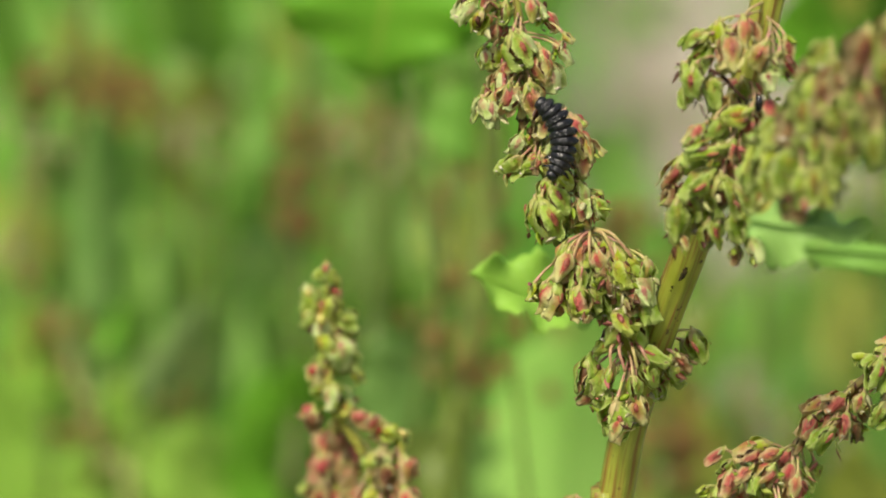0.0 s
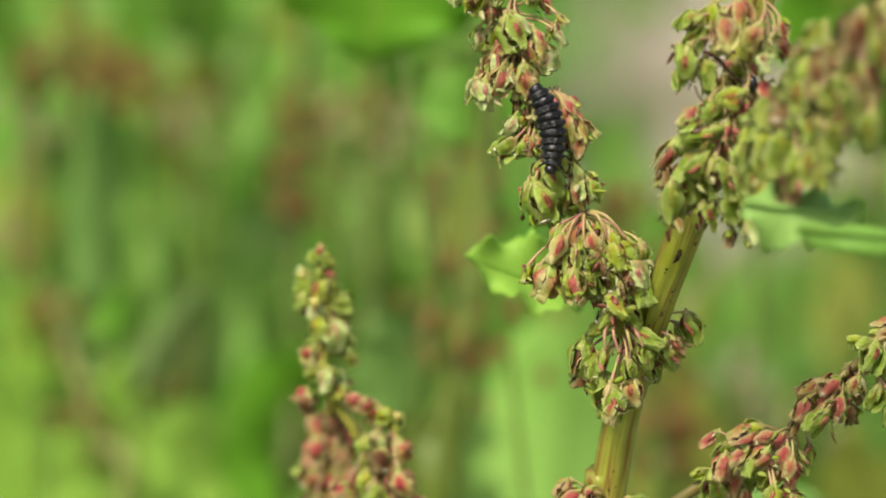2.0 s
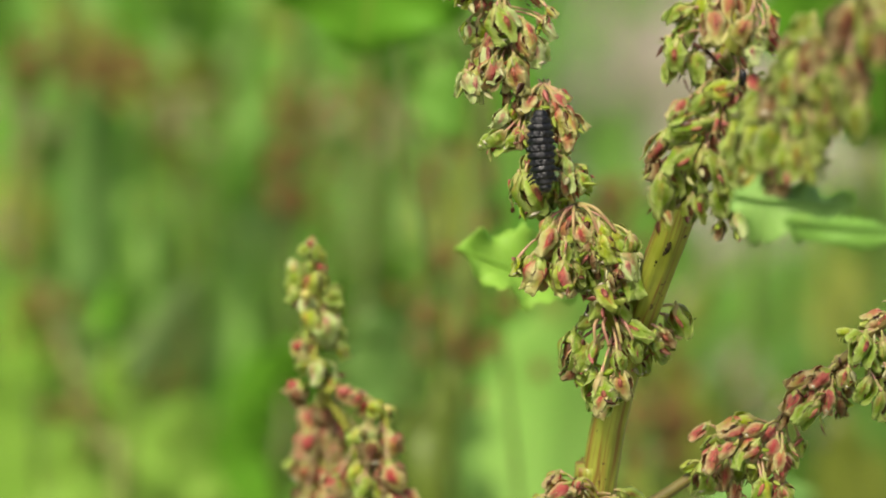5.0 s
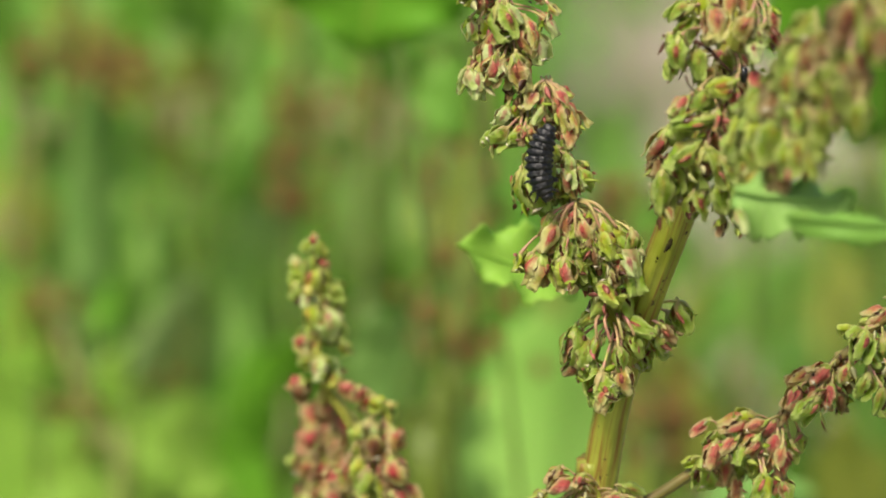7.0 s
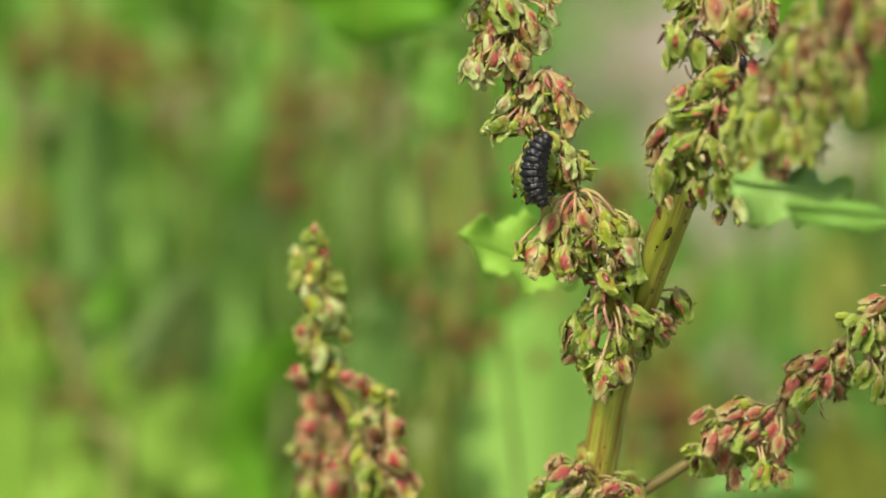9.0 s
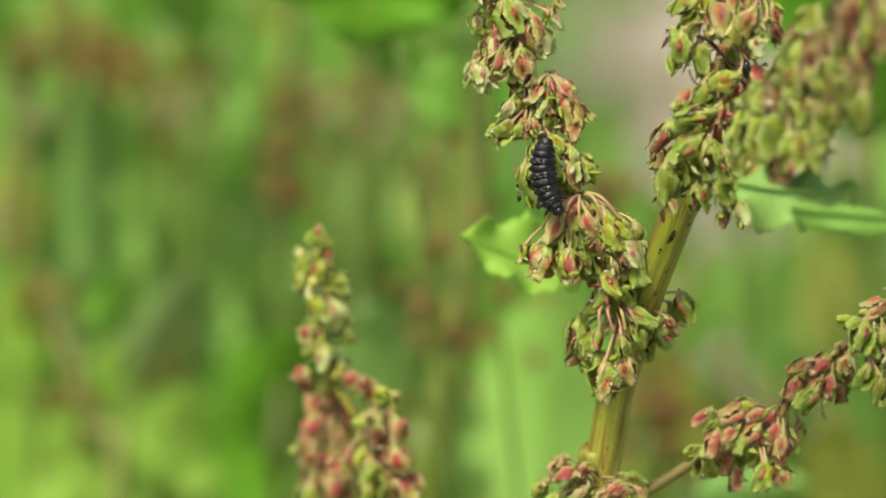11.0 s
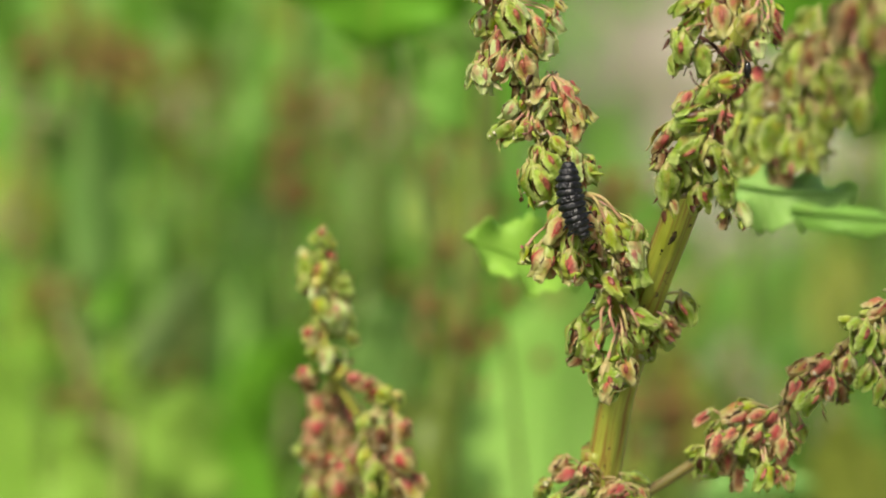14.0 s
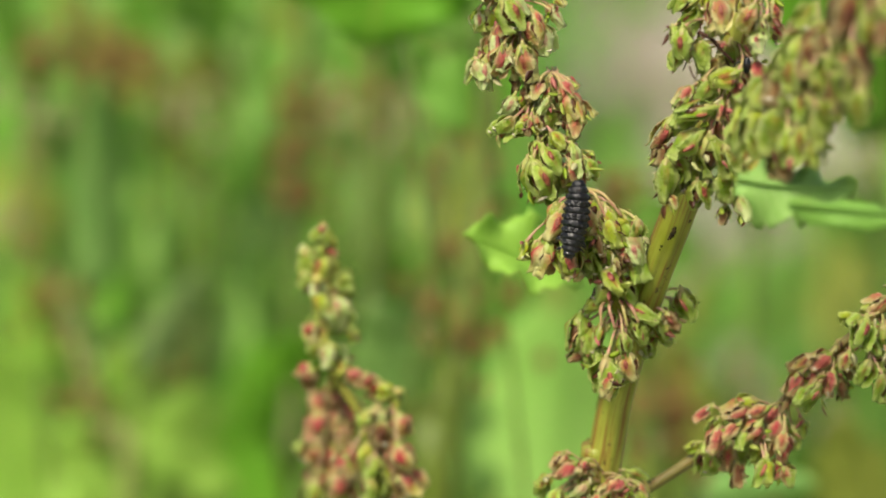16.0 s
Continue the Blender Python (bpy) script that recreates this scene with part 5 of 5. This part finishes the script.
def ring_mesh(width, thick, k):
    """One warty body ring; x runs along the body, z to its back."""
    bm = bmesh.new()
    rows, sides = 9, 28
    width *= 1.07 + 0.03 * math.sin(4.3 * k)
    hw, hz, ht = width * 0.94 / 1000, width * 0.86 / 1000, thick / 1000
    grid = []
    for j in range(rows + 1):
        a = math.pi * j / rows
        x = -math.cos(a) * ht
        s = math.sin(a) ** 0.42
        fold = 1 - 0.15 * math.exp(-((x / ht) / 0.15) ** 2)
        ring = []
        for i in range(sides):
            p = 2 * math.pi * i / sides
            wart = 1 + 0.055 * max(0, math.cos(9 * p)) * max(0, math.cos(2.2 * x / ht * 1.4)) + 0.02 * math.sin(5 * p + 3 * k)
            flat = 0.55 if math.sin(p) < 0 else 1.0
            ring.append(bm.verts.new((x, math.cos(p) * hw * s * wart * fold, math.sin(p) * hz * s * flat * wart * fold)))
        grid.append(ring)
    for j in range(rows):
        for i in range(sides):
            i2 = (i + 1) % sides
            bm.faces.new((grid[j][i], grid[j][i2], grid[j + 1][i2], grid[j + 1][i]))
    bmesh.ops.remove_doubles(bm, verts=bm.verts, dist=1e-7)
    # low warts over the back and one larger lobe on each flank
    for row, off in ((-0.30, 0.0), (0.34, 0.5)):
        for i in range(6):
            p = math.pi * (i + 0.75 + off * 0.6) / 6.8
            r = (0.135 + 0.035 * math.sin(7 * i + 3 * k + row * 9)) * width
            ball(bm, (row * ht, math.cos(p) * hw * 0.82, math.sin(p) * hz * 0.82), (r * 0.85 / 1000, r * 1.35 / 1000, r * 0.95 / 1000), 10, 8)
    for s in (-1, 1):
        ball(bm, (0, s * hw * 0.86, hz * 0.12), (0.00030, 0.20 * width / 1000, 0.00030), 10, 8)
    for s in (-1, 1):
        tube(bm, [Vector((0, s * hw * 0.93, 0.0001)), Vector((0.00005, s * (hw + 0.00006), 0.00015)), Vector((0.0001, s * (hw + 0.00016), 0.00014))],
             lambda f: 0.00005 * (1 - 0.8 * f), 5)
    return bm


rings = []
for k, (s, w, th) in enumerate(RINGS):
    if k == len(RINGS) - 1:
        bm = bmesh.new()
        ball(bm, (0, 0, 0), (0.00062, 0.00074, 0.00062), 20, 14)
        for side_y in (-1, 1):
            ball(bm, (0.00032, side_y * 0.0004, 0.0003), (0.00016, 0.00016, 0.00014), 8, 6)
        seg = part("head", bm, HEAD, larva, "shiny black rounded head")
        for side_y in (-1, 1):
            bm = bmesh.new()
            tube(bm, [Vector((0.0004, side_y * 0.0004, 0)), Vector((0.0007, side_y * 0.0005, 0)), Vector((0.00085, side_y * 0.00058, -0.0001))], lambda f: 0.00009 * (1 - 0.5 * f), 6)
            part("antenna", bm, HEAD, seg)
    else:
        seg = part("tail_ring" if k == 0 else ("thorax_ring" if k > 7 else "abdomen_ring"), ring_mesh(w, th, k), SKIN, larva)
    rings.append(seg)
legs = []
for k in (8, 9, 10):
    hw = RINGS[k][1] / 1000
    for side_y in (-1, 1):
        bm = bmesh.new()
        tube(bm, spline([Vector((0, side_y * hw * 0.7, -0.0003)), Vector((0.0002, side_y * (hw + 0.0002), -0.0002)), Vector((0.0004, side_y * (hw + 0.0005), -0.0006)), Vector((0.0005, side_y * (hw + 0.0006), -0.0011))], 9),
             lambda f: 0.00019 * (1 - 0.55 * f), 7)
        legs.append((k, side_y, part("leg", bm, HEAD, rings[k])))

# where the larva is: seconds, middle of the body (mm to the right and up the plane of the branch), heading, bend, length
CRAWL = [
    (0, 12.25, 15.22, -82, -110, 10.0),
    (0.5, 12.09, 15.02, -83, -102, 10.0),
    (1, 11.60, 14.60, -82, -73, 9.8),
    (1.5, 11.56, 14.52, -81, -63, 9.7),
    (2, 11.62, 14.17, -80, -53, 10.1),
    (2.5, 11.81, 13.18, -83, -47, 9.7),
    (3, 11.67, 12.29, -85, -14, 8.4),
    (3.5, 11.77, 12.12, -81, 3, 8.6),
    (4, 11.61, 11.84, -81, 4, 8.8),
    (6.5, 11.46, 9.29, -95, 52, 8.5),
    (7, 11.06, 9.10, -91, 67, 8.5),
    (7.5, 11.08, 8.78, -97, 44, 8.6),
    (8, 10.83, 8.34, -92, 62, 9.5),
    (8.5, 10.75, 7.35, -95, 62, 8.6),
    (9, 10.43, 7.10, -93, 80, 8.4),
    (11.5, 11.69, 6.25, -78, 51, 9.1),
    (12, 12.50, 5.92, -78, 37, 9.5),
    (12.5, 12.84, 5.51, -79, 27, 10.0),
    (13, 13.00, 5.16, -80, 28, 10.3),
    (13.5, 13.72, 4.13, -80, 28, 9.2),
    (14, 14.00, 3.91, -77, 39, 8.7),
    (14.5, 15.07, 3.34, -80, 24, 7.8),
    (15, 14.68, 2.59, -87, 6, 7.7),
    (15.5, 14.55, 2.00, -93, 6, 7.9),
    (16, 14.54, 1.37, -98, -13, 8.5),
]
LEAN = radians(12.0)
RIGHT, UP, TOWARD = Vector((1, 0, 0)), Vector((0, math.sin(LEAN), math.cos(LEAN))), Vector((0, -math.cos(LEAN), math.sin(LEAN)))


def crawl_pose(row, s):
    """The pose of the body at s (0 tail, 1 head) for one row of the crawl."""
    t, x, u, heading, bend, length = row
    steps, px, pu = 24, 0.0, 0.0
    for i in range(steps):
        f = 0.5 + (s - 0.5) * (i + 0.5) / steps
        a = radians(heading + bend * (f - 0.5))
        px += math.cos(a) * length * (s - 0.5) / steps
        pu += math.sin(a) * length * (s - 0.5) / steps
    a = radians(heading + bend * (s - 0.5))
    along = RIGHT * math.cos(a) + UP * math.sin(a)
    place = Vector((0, 0, 0.75)) + (RIGHT * (x + px) + UP * (u + pu) + TOWARD * 16.8) / 1000
    across = TOWARD.cross(along)
    return Matrix.Translation(place) @ Matrix((along, across, TOWARD)).transposed().to_4x4()


# ---- plants of the field behind ----
def field_stalk(foot, points, radius, clusters, group_seed, label="rusty fruiting dock stalk in the field behind", seeds=None, bark=None):
    """A dock stalk: points (mm) along its upper stem; clusters: (0..1 along the upper stem, radius mm, count, mm aside)."""
    rng = random.Random(group_seed)
    plant = thing("dock_stalk", (foot[0], foot[1], 0.0), label, "plant", "field plants")
    o = plant.matrix_basis.translation
    upper = [V(p) - o for p in points]
    line = spline([Vector((0, 0, -0.004)), upper[0] * 0.5] + upper, 40)
    bm = bmesh.new()
    tube(bm, line, lambda f: radius / 1000 * (1.25 - 0.6 * f), 10, 5, 0.05)
    part("stem", bm, bark or FAR_STEM, plant)
    fine = spline(upper, 60)
    for at, rad, count, *aside in clusters:
        c = fine[min(59, int(at * 59))]
        bm = bmesh.new()
        if aside:
            tip = c + Vector((aside[0] / 1000, 0, 0.001))
            tube(bm, spline([c - Vector((0, 0, 0.004)), (c + tip) / 2 + Vector((0, 0, 0.002)), tip], 8), lambda f: 0.0006, 5)
            c = tip
        for _ in range(count):
            d = Vector((rng.gauss(0, 0.5), rng.gauss(0, 0.5), rng.gauss(0, 0.6))) * rad / 1000
            q = Euler((rng.uniform(-0.6, 0.6), rng.uniform(-0.6, 0.6), rng.uniform(0, 6))).to_matrix().to_4x4()
            z = rng.uniform(0.0015, 0.0024)
            ball(bm, c + d, (z * 0.7, z * 0.7, z), 6, 4, q)
        tagged(part("fruiting_whorl", bm, seeds or RUST, plant), kind="stuff")
    return plant


def leaf_clump(name, foot, leaves, label, group="field plants"):
    """A leafy plant: leaves are (base mm, length mm, width mm, tilt, turn, lean, material)."""
    plant = thing(name, (foot[0], foot[1], 0.0), label, "plant", group)
    o = plant.matrix_basis.translation
    for k, (p, length, width, tilt, turn, lean, material) in enumerate(leaves):
        b = V(p) - o
        bm = bmesh.new()
        tube(bm, spline([Vector((0, 0, -0.003)), Vector((b.x * 0.3, b.y * 0.3, b.z * 0.5)), b], 14), lambda f: 0.0009 - 0.0004 * f, 5)
        part("petiole", bm, FAR_STEM, plant)
        dock_leaf(plant, b, length / 1000, width / 1000, tilt, turn, material, 0.22, 0.1, 0.2, 7 * k + len(name), "leaf", lean, 6, 12, jag=0.14)
    return plant


# stems and leaves at several depths behind the plant
field_stalk((0.02, 0.30), ((-1.6, 240.8, -117.5), (-0.5, 246.4, -91.4), (3.8, 251.7, -66.4), (7.0, 256.8, -42.5), (8.0, 261.9, -18.5), (10.1, 267.4, 7.5)), 3.5, ((0.37, 7, 10), (0.40, 12, 20), (0.62, 8, 6)), 21, bark=OLIVE_STALK)
field_stalk((-0.03, 0.42), ((-37.5, 392.8, -172.1), (-36.2, 403.7, -120.6), (-34.8, 414.7, -69.2), (-34.2, 421.2, -38.3), (-34.8, 428.4, -4.8)), 2.2, ((0.47, 6, 22), (0.54, 6, 24), (0.61, 6, 24)), 22)
field_stalk((-0.01, 0.38), ((-18.1, 357.1, -147.5), (-16.9, 370.2, -86.2), (-16.3, 380.6, -37.2), (-15.6, 388.4, -0.5)), 2.0, ((0.6, 7, 12), (0.75, 8, 14)), 23)
field_stalk((0.01, 0.34), ((-5.3, 309.1, -132.8), (-2.9, 321.4, -75.4), (-0.6, 328.7, -40.9), (0.6, 337.2, -0.7)), 1.6, ((0.45, 7, 5), (0.66, 8, 9)), 24)
field_stalk((-0.14, 0.40), ((-87.9, 376.3, -153.3), (-84.1, 389.7, -90.6), (-84.1, 400.6, -39.1), (-82.8, 408.4, -2.7)), 1.8, ((0.635, 6, 18, -8), (0.635, 7, 24, 1), (0.63, 7, 18, 9), (0.625, 5, 8, 15)), 25)
field_stalk((-0.16, 0.45), ((-73.2, 355.8, -153.6), (-78.3, 363.4, -118.1), (-86.4, 368.6, -93.6), (-88.5, 370.5, -86.0)), 1.5, ((0.36, 7, 16), (0.72, 7, 18)), 26, bark=PALE_STALK)
field_stalk((0.09, 0.33), ((43.4, 278.0, -135.0), (42.9, 286.0, -97.5), (35.5, 294.9, -55.6), (34.4, 296.0, -50.1)), 1.5, ((0.33, 11, 26), (0.36, 10, 22), (0.66, 7, 20)), 27)
field_stalk((0.11, 0.50), ((71.2, 450.2, -190.6), (76.8, 464.9, -121.7), (78.2, 473.6, -80.3), (78.2, 482.4, -39.0)), 1.8, ((0.25, 8, 12),), 28)
field_stalk((-0.06, 0.46), ((-63.4, 470.0, -167.2), (-64.6, 474.0, -120.7), (-65.4, 478.0, -87.8), (-65.1, 482.0, -65.3)), 1.4, ((0.93, 8, 15), (0.99, 6, 8)), 41, "pale dry seeding dock stalk in the field", seeds=PALE_HEAD)
field_stalk((-0.03, 0.5), ((-24.5, 500.0, -175.8), (-26.6, 504.0, -127.6), (-28.2, 508.0, -93.6), (-28.8, 512.0, -68.8)), 1.3, ((0.90, 5, 9), (0.97, 5, 8)), 42, "pale dry seeding dock stalk in the field", seeds=PALE_HEAD)
field_stalk((-0.01, 0.52), ((-11.8, 500.0, -175.7), (-12.5, 504.0, -127.6), (-13.7, 508.0, -93.6), (-14.4, 512.0, -67.3)), 1.3, ((0.88, 6, 11), (0.97, 6, 10)), 43, "pale dry seeding dock stalk in the field", seeds=PALE_HEAD)
field_stalk((-0.13, 0.46), ((-109.3, 450.0, -161.5), (-107.3, 454.0, -116.1), (-105.4, 458.0, -84.0), (-104.2, 462.0, -62.0)), 1.3, ((0.55, 6, 8), (0.98, 8, 13)), 44, "pale dry seeding dock stalk in the field", seeds=PALE_HEAD)
field_stalk((-0.09, 0.44), ((-76.0, 430.0, -167.2), (-75.2, 434.0, -139.7), (-72.2, 438.0, -123.6), (-64.4, 442.0, -118.9)), 1.2, ((0.62, 5, 14), (0.95, 5, 12)), 45, "rusty fruiting dock stalk in the field behind")
leaf_clump("broad_leaf_dock", (0.01, 0.2), (((22.0, 319.7, -131.1), 65, 31, -13, 8, 6, LEAF_PALE), ((45.2, 186.3, -85.6), 20, 9, 4, 10, 80, LEAF_BLUE)), "broad bright green dock leaves behind the fruiting stem")
leaf_clump("broad_leaf_dock", (0.06, 0.19), (((-9.6, 157.1, 18.6), 22, 34, 172, 10, 8, LEAF), ((2.4, 176.9, 15.4), 23, 26, 172, 10, -8, LEAF_MID)), "dock with broad hanging leaves behind the fruiting stem")
leaf_clump("dock_clump", (-0.08, 0.34), (((-9.5, 286.4, -95.3), 26, 17, 5, 10, -12, LEAF_BLUE), ((-76.3, 349.6, -86.7), 56, 11, 4, 12, 0, LEAF_BLUE), ((-105.0, 459.0, -149.3), 34, 18, 6, -10, -26, LEAF_PALE), ((-91.5, 476.5, -163.0), 36, 20, 4, 20, 30, LEAF_PALE), ((-73.7, 436.2, -160.2), 30, 20, 4, 20, -30, LEAF_PALE), ((-107.8, 454.3, -171.3), 40, 24, 4, 20, 10, LEAF_PALE), ((-75.5, 629.9, -115.0), 50, 26, 5, 10, 5, LEAF_OLD), ((1.6, 258.5, -34.2), 18, 16, -10, 10, 10, LEAF_MID), ((8.4, 379.0, -140.8), 34, 22, 5, 10, 0, LEAF_BLUE), ((-17.7, 405.9, -110.3), 26, 18, 5, 10, 0, LEAF_DARK), ((-44.6, 407.9, -149.1), 50, 24, 5, 10, 10, LEAF), ((-45.6, 381.7, -128.2), 16, 14, 5, 10, 20, LEAF), ((-60.5, 409.0, -143.9), 22, 16, 5, 10, -20, LEAF_MID), ((-74.7, 423.4, -124.3), 18, 8, 5, 10, -20, LEAF_BLUE), ((-96.5, 411.8, -130.9), 30, 18, 5, -10, 14, LEAF_YOUNG), ((-86.1, 398.3, -146.4), 34, 20, 5, -10, -8, LEAF_YOUNG), ((-69.5, 387.0, -151.2), 36, 20, 5, 10, -14, LEAF_PALE), ((-58.4, 377.4, -148.3), 26, 14, 5, 10, 10, LEAF_YOUNG), ((9.9, 419.3, -47.3), 22, 16, 5, -10, 4, LEAF_DARK)), "clump of bright and grey-green dock leaves")
leaf_clump("dock_clump", (-0.09, 0.40), (((-97.2, 372.0, -145.8), 52, 26, -8, 8, -14, LEAF_YOUNG), ((-83.7, 372.0, -148.4), 50, 26, -14, 8, 16, LEAF_YOUNG), ((-68.9, 372.0, -147.1), 36, 24, -12, 8, -22, LEAF_YOUNG), ((-62.3, 372.0, -136.4), 26, 22, -10, 8, 12, LEAF_YOUNG), ((-50.8, 372.0, -139.0), 28, 20, -12, 8, -14, LEAF_YOUNG), ((-44.4, 372.0, -148.4), 30, 20, -14, 8, -10, LEAF), ((-91.3, 372.0, -110.0), 26, 14, -10, 8, -8, LEAF_YOUNG), ((-67.8, 352.0, -104.3), 31, 9, -4, 6, 33, LEAF_GREY)), "clump of pale young dock leaves")
leaf_clump("dock_clump", (0.16, 0.36), (((94.6, 376.3, -57.4), 30, 20, 4, 10, 6, LEAF_DARK), ((99.5, 360.3, -36.5), 34, 22, 4, 10, -10, LEAF_DARK), ((75.6, 340.5, -33.3), 26, 18, 4, 10, -6, LEAF), ((85.0, 348.9, -42.0), 30, 20, 4, 10, 10, LEAF_DARK), ((91.0, 327.7, -45.5), 30, 22, 4, -10, 12, LEAF_DARK), ((89.6, 381.6, -32.3), 30, 20, 4, -10, -20, LEAF_OLD), ((58.5, 399.6, -139.9), 34, 17, 4, -15, -10, LEAF_OLD), ((99.3, 395.5, -159.2), 40, 22, 4, -15, -10, LEAF_OLD), ((48.0, 408.7, -97.5), 26, 16, 4, -15, 10, LEAF_MID)), "clump of green and yellowing dock leaves")
rng = random.Random(31)
dulls = [LEAF_OLD, LEAF_MID, LEAF_DARK]
pales = [LEAF_PALE, LEAF, LEAF_SOFT, LEAF_MID]
greens = [LEAF, LEAF_MID, LEAF_SOFT, LEAF_DARK, LEAF_MID, LEAF_MID, LEAF, LEAF_OLD, LEAF_SOFT]
for k in range(14):
    y = 0.58 + 0.06 * k
    half_w, half_h, mid = (y + 0.42) * 123, (y + 0.42) * 69, -0.2126 * y * 1000
    leaves = []
    for j in range(40):
        x, h = rng.uniform(-1.15, 1.15), rng.uniform(-1.7, 0.9)
        if x > 0.12 and h > -0.9 - 0.3 * rng.random() and not (x > 0.85 and h < 0.3) and not (x > 0.4 and h < -0.3 and rng.random() < 0.88):
            x -= 1.2
        leaves.append(((x * half_w, y * 1000 + rng.uniform(-20, 20), mid + h * half_h), rng.uniform(22, 56), rng.uniform(8, 20), rng.uniform(-50, 5), rng.uniform(-50, 50), rng.uniform(-35, 35), rng.choice(dulls if x > 0.25 else greens if x > -0.3 or h > -0.2 else pales)))
    leaf_clump("field_dock", (-0.1 + 0.02 * (k % 5), y), leaves, "leafy dock clump in the weedy field")
# grass over the whole field, thin along the dirt track that runs past the plant
verts, faces = [], []
for k in range(72000):
    if k < 12000:
        y = rng.uniform(-1.5, 6.5)
        x = 0.25 - rng.expovariate(0.8)
    else:
        x, y = rng.uniform(-5, 6), rng.uniform(-4, 8)
    track = 0.022 * (y + 0.41) < x < 2.4 if y > 0.5 else 0.45 < x < 2.4
    if track and rng.random() < (0.985 if 3.75 < y < 5.1 else 0.72 if y > 5.1 else 0.45):
        continue
    if -0.75 < y < 0.5 and abs(x) < 0.3:
        continue
    h, a, w = (rng.uniform(0.04, 0.14) if track else rng.uniform(0.15, 0.42)), rng.uniform(0, 6.28), rng.uniform(0.003, 0.008)
    side_v = Vector((math.cos(a), math.sin(a), 0)) * w
    bend = Vector((rng.gauss(0, 0.06), rng.gauss(0, 0.06), 0))
    p = Vector((x, y, -0.01))
    half_way = p + bend * 0.4 + Vector((0, 0, h * 0.6))
    n = len(verts)
    verts += [p - side_v, p + side_v, half_way + side_v * 0.8, half_way - side_v * 0.8, p + bend + Vector((0, 0, h))]
    faces += [(n, n + 1, n + 2, n + 3), (n + 3, n + 2, n + 4)]
me = bpy.data.meshes.new("grass")
me.from_pydata(verts, [], faces)
me.materials.append(GRASS)
tagged(new("grass", me), "tall fresh green grass and weeds over the field", "grass", kind="stuff")
for k in range(26):
    x, y = rng.uniform(-4.5, 4.5), rng.uniform(-4, 6)
    if y > -0.8 and abs(x) < 0.5 + 0.2 * max(y, 0) or (x > 0 and y > 3.5):
        continue
    leaves = [((x * 1000 + rng.uniform(-180, 180), y * 1000 + rng.uniform(-180, 180), -750 + rng.uniform(120, 520)), rng.uniform(120, 220), rng.uniform(50, 90), rng.uniform(-60, -10), rng.uniform(0, 360), rng.uniform(-30, 30), rng.choice(greens)) for _ in range(9)]
    leaf_clump("field_dock", (x, y), leaves, "leafy dock clump in the weedy field")
for k in range(9):
    y = rng.uniform(2.6, 3.8)
    x = (y + 0.41) * rng.uniform(0.04, 0.125)
    leaves = [((x * 1000 + rng.uniform(-40, 40), y * 1000 + rng.uniform(-40, 40), -750 + rng.uniform(15, 60)), rng.uniform(50, 110), rng.uniform(20, 40), rng.uniform(-70, 0), rng.uniform(0, 360), rng.uniform(-40, 40), rng.choice(greens)) for _ in range(6)]
    leaf_clump("field_weed", (x, y), leaves, "low green weed on the bare soil")
for px, foot_y, reach in (((204.2, 4654.4, -708.4), 4.7, 70), ((298.9, 5155.6, -755.6), 5.2, 60), ((206.5, 3644.3, -651.2), 3.7, 40)):
    leaves = [((px[0] + rng.uniform(-30, 30), px[1] + rng.uniform(-40, 40), -735 + rng.uniform(0, 25)), rng.uniform(0.6, 1.0) * reach, rng.uniform(25, 40), rng.uniform(-50, 0), rng.uniform(0, 360), rng.uniform(-40, 40), rng.choice(greens)) for _ in range(7)]
    leaf_clump("field_weed", (px[0] / 1000, foot_y), leaves, "low green weed on the bare soil")


# ---- what moves ----
def motions():
    start = [(row[0], crawl_pose(row, 0.5)) for row in CRAWL]
    walk(larva, start)
    for k, seg in enumerate(rings):
        walk(seg, [(row[0], crawl_pose(row, 0.5).inverted() @ crawl_pose(row, RINGS[k][0])) for row in CRAWL])
    for k, side_y, leg in legs:
        rows = []
        for i, row in enumerate(CRAWL):
            swing = 14 * math.sin(2.1 * i + k * 1.9 + (1.6 if side_y > 0 else 0))
            rows.append((row[0], pose(0, 0, 0, 0, 0, swing)))
        walk(leg, rows)


motions()
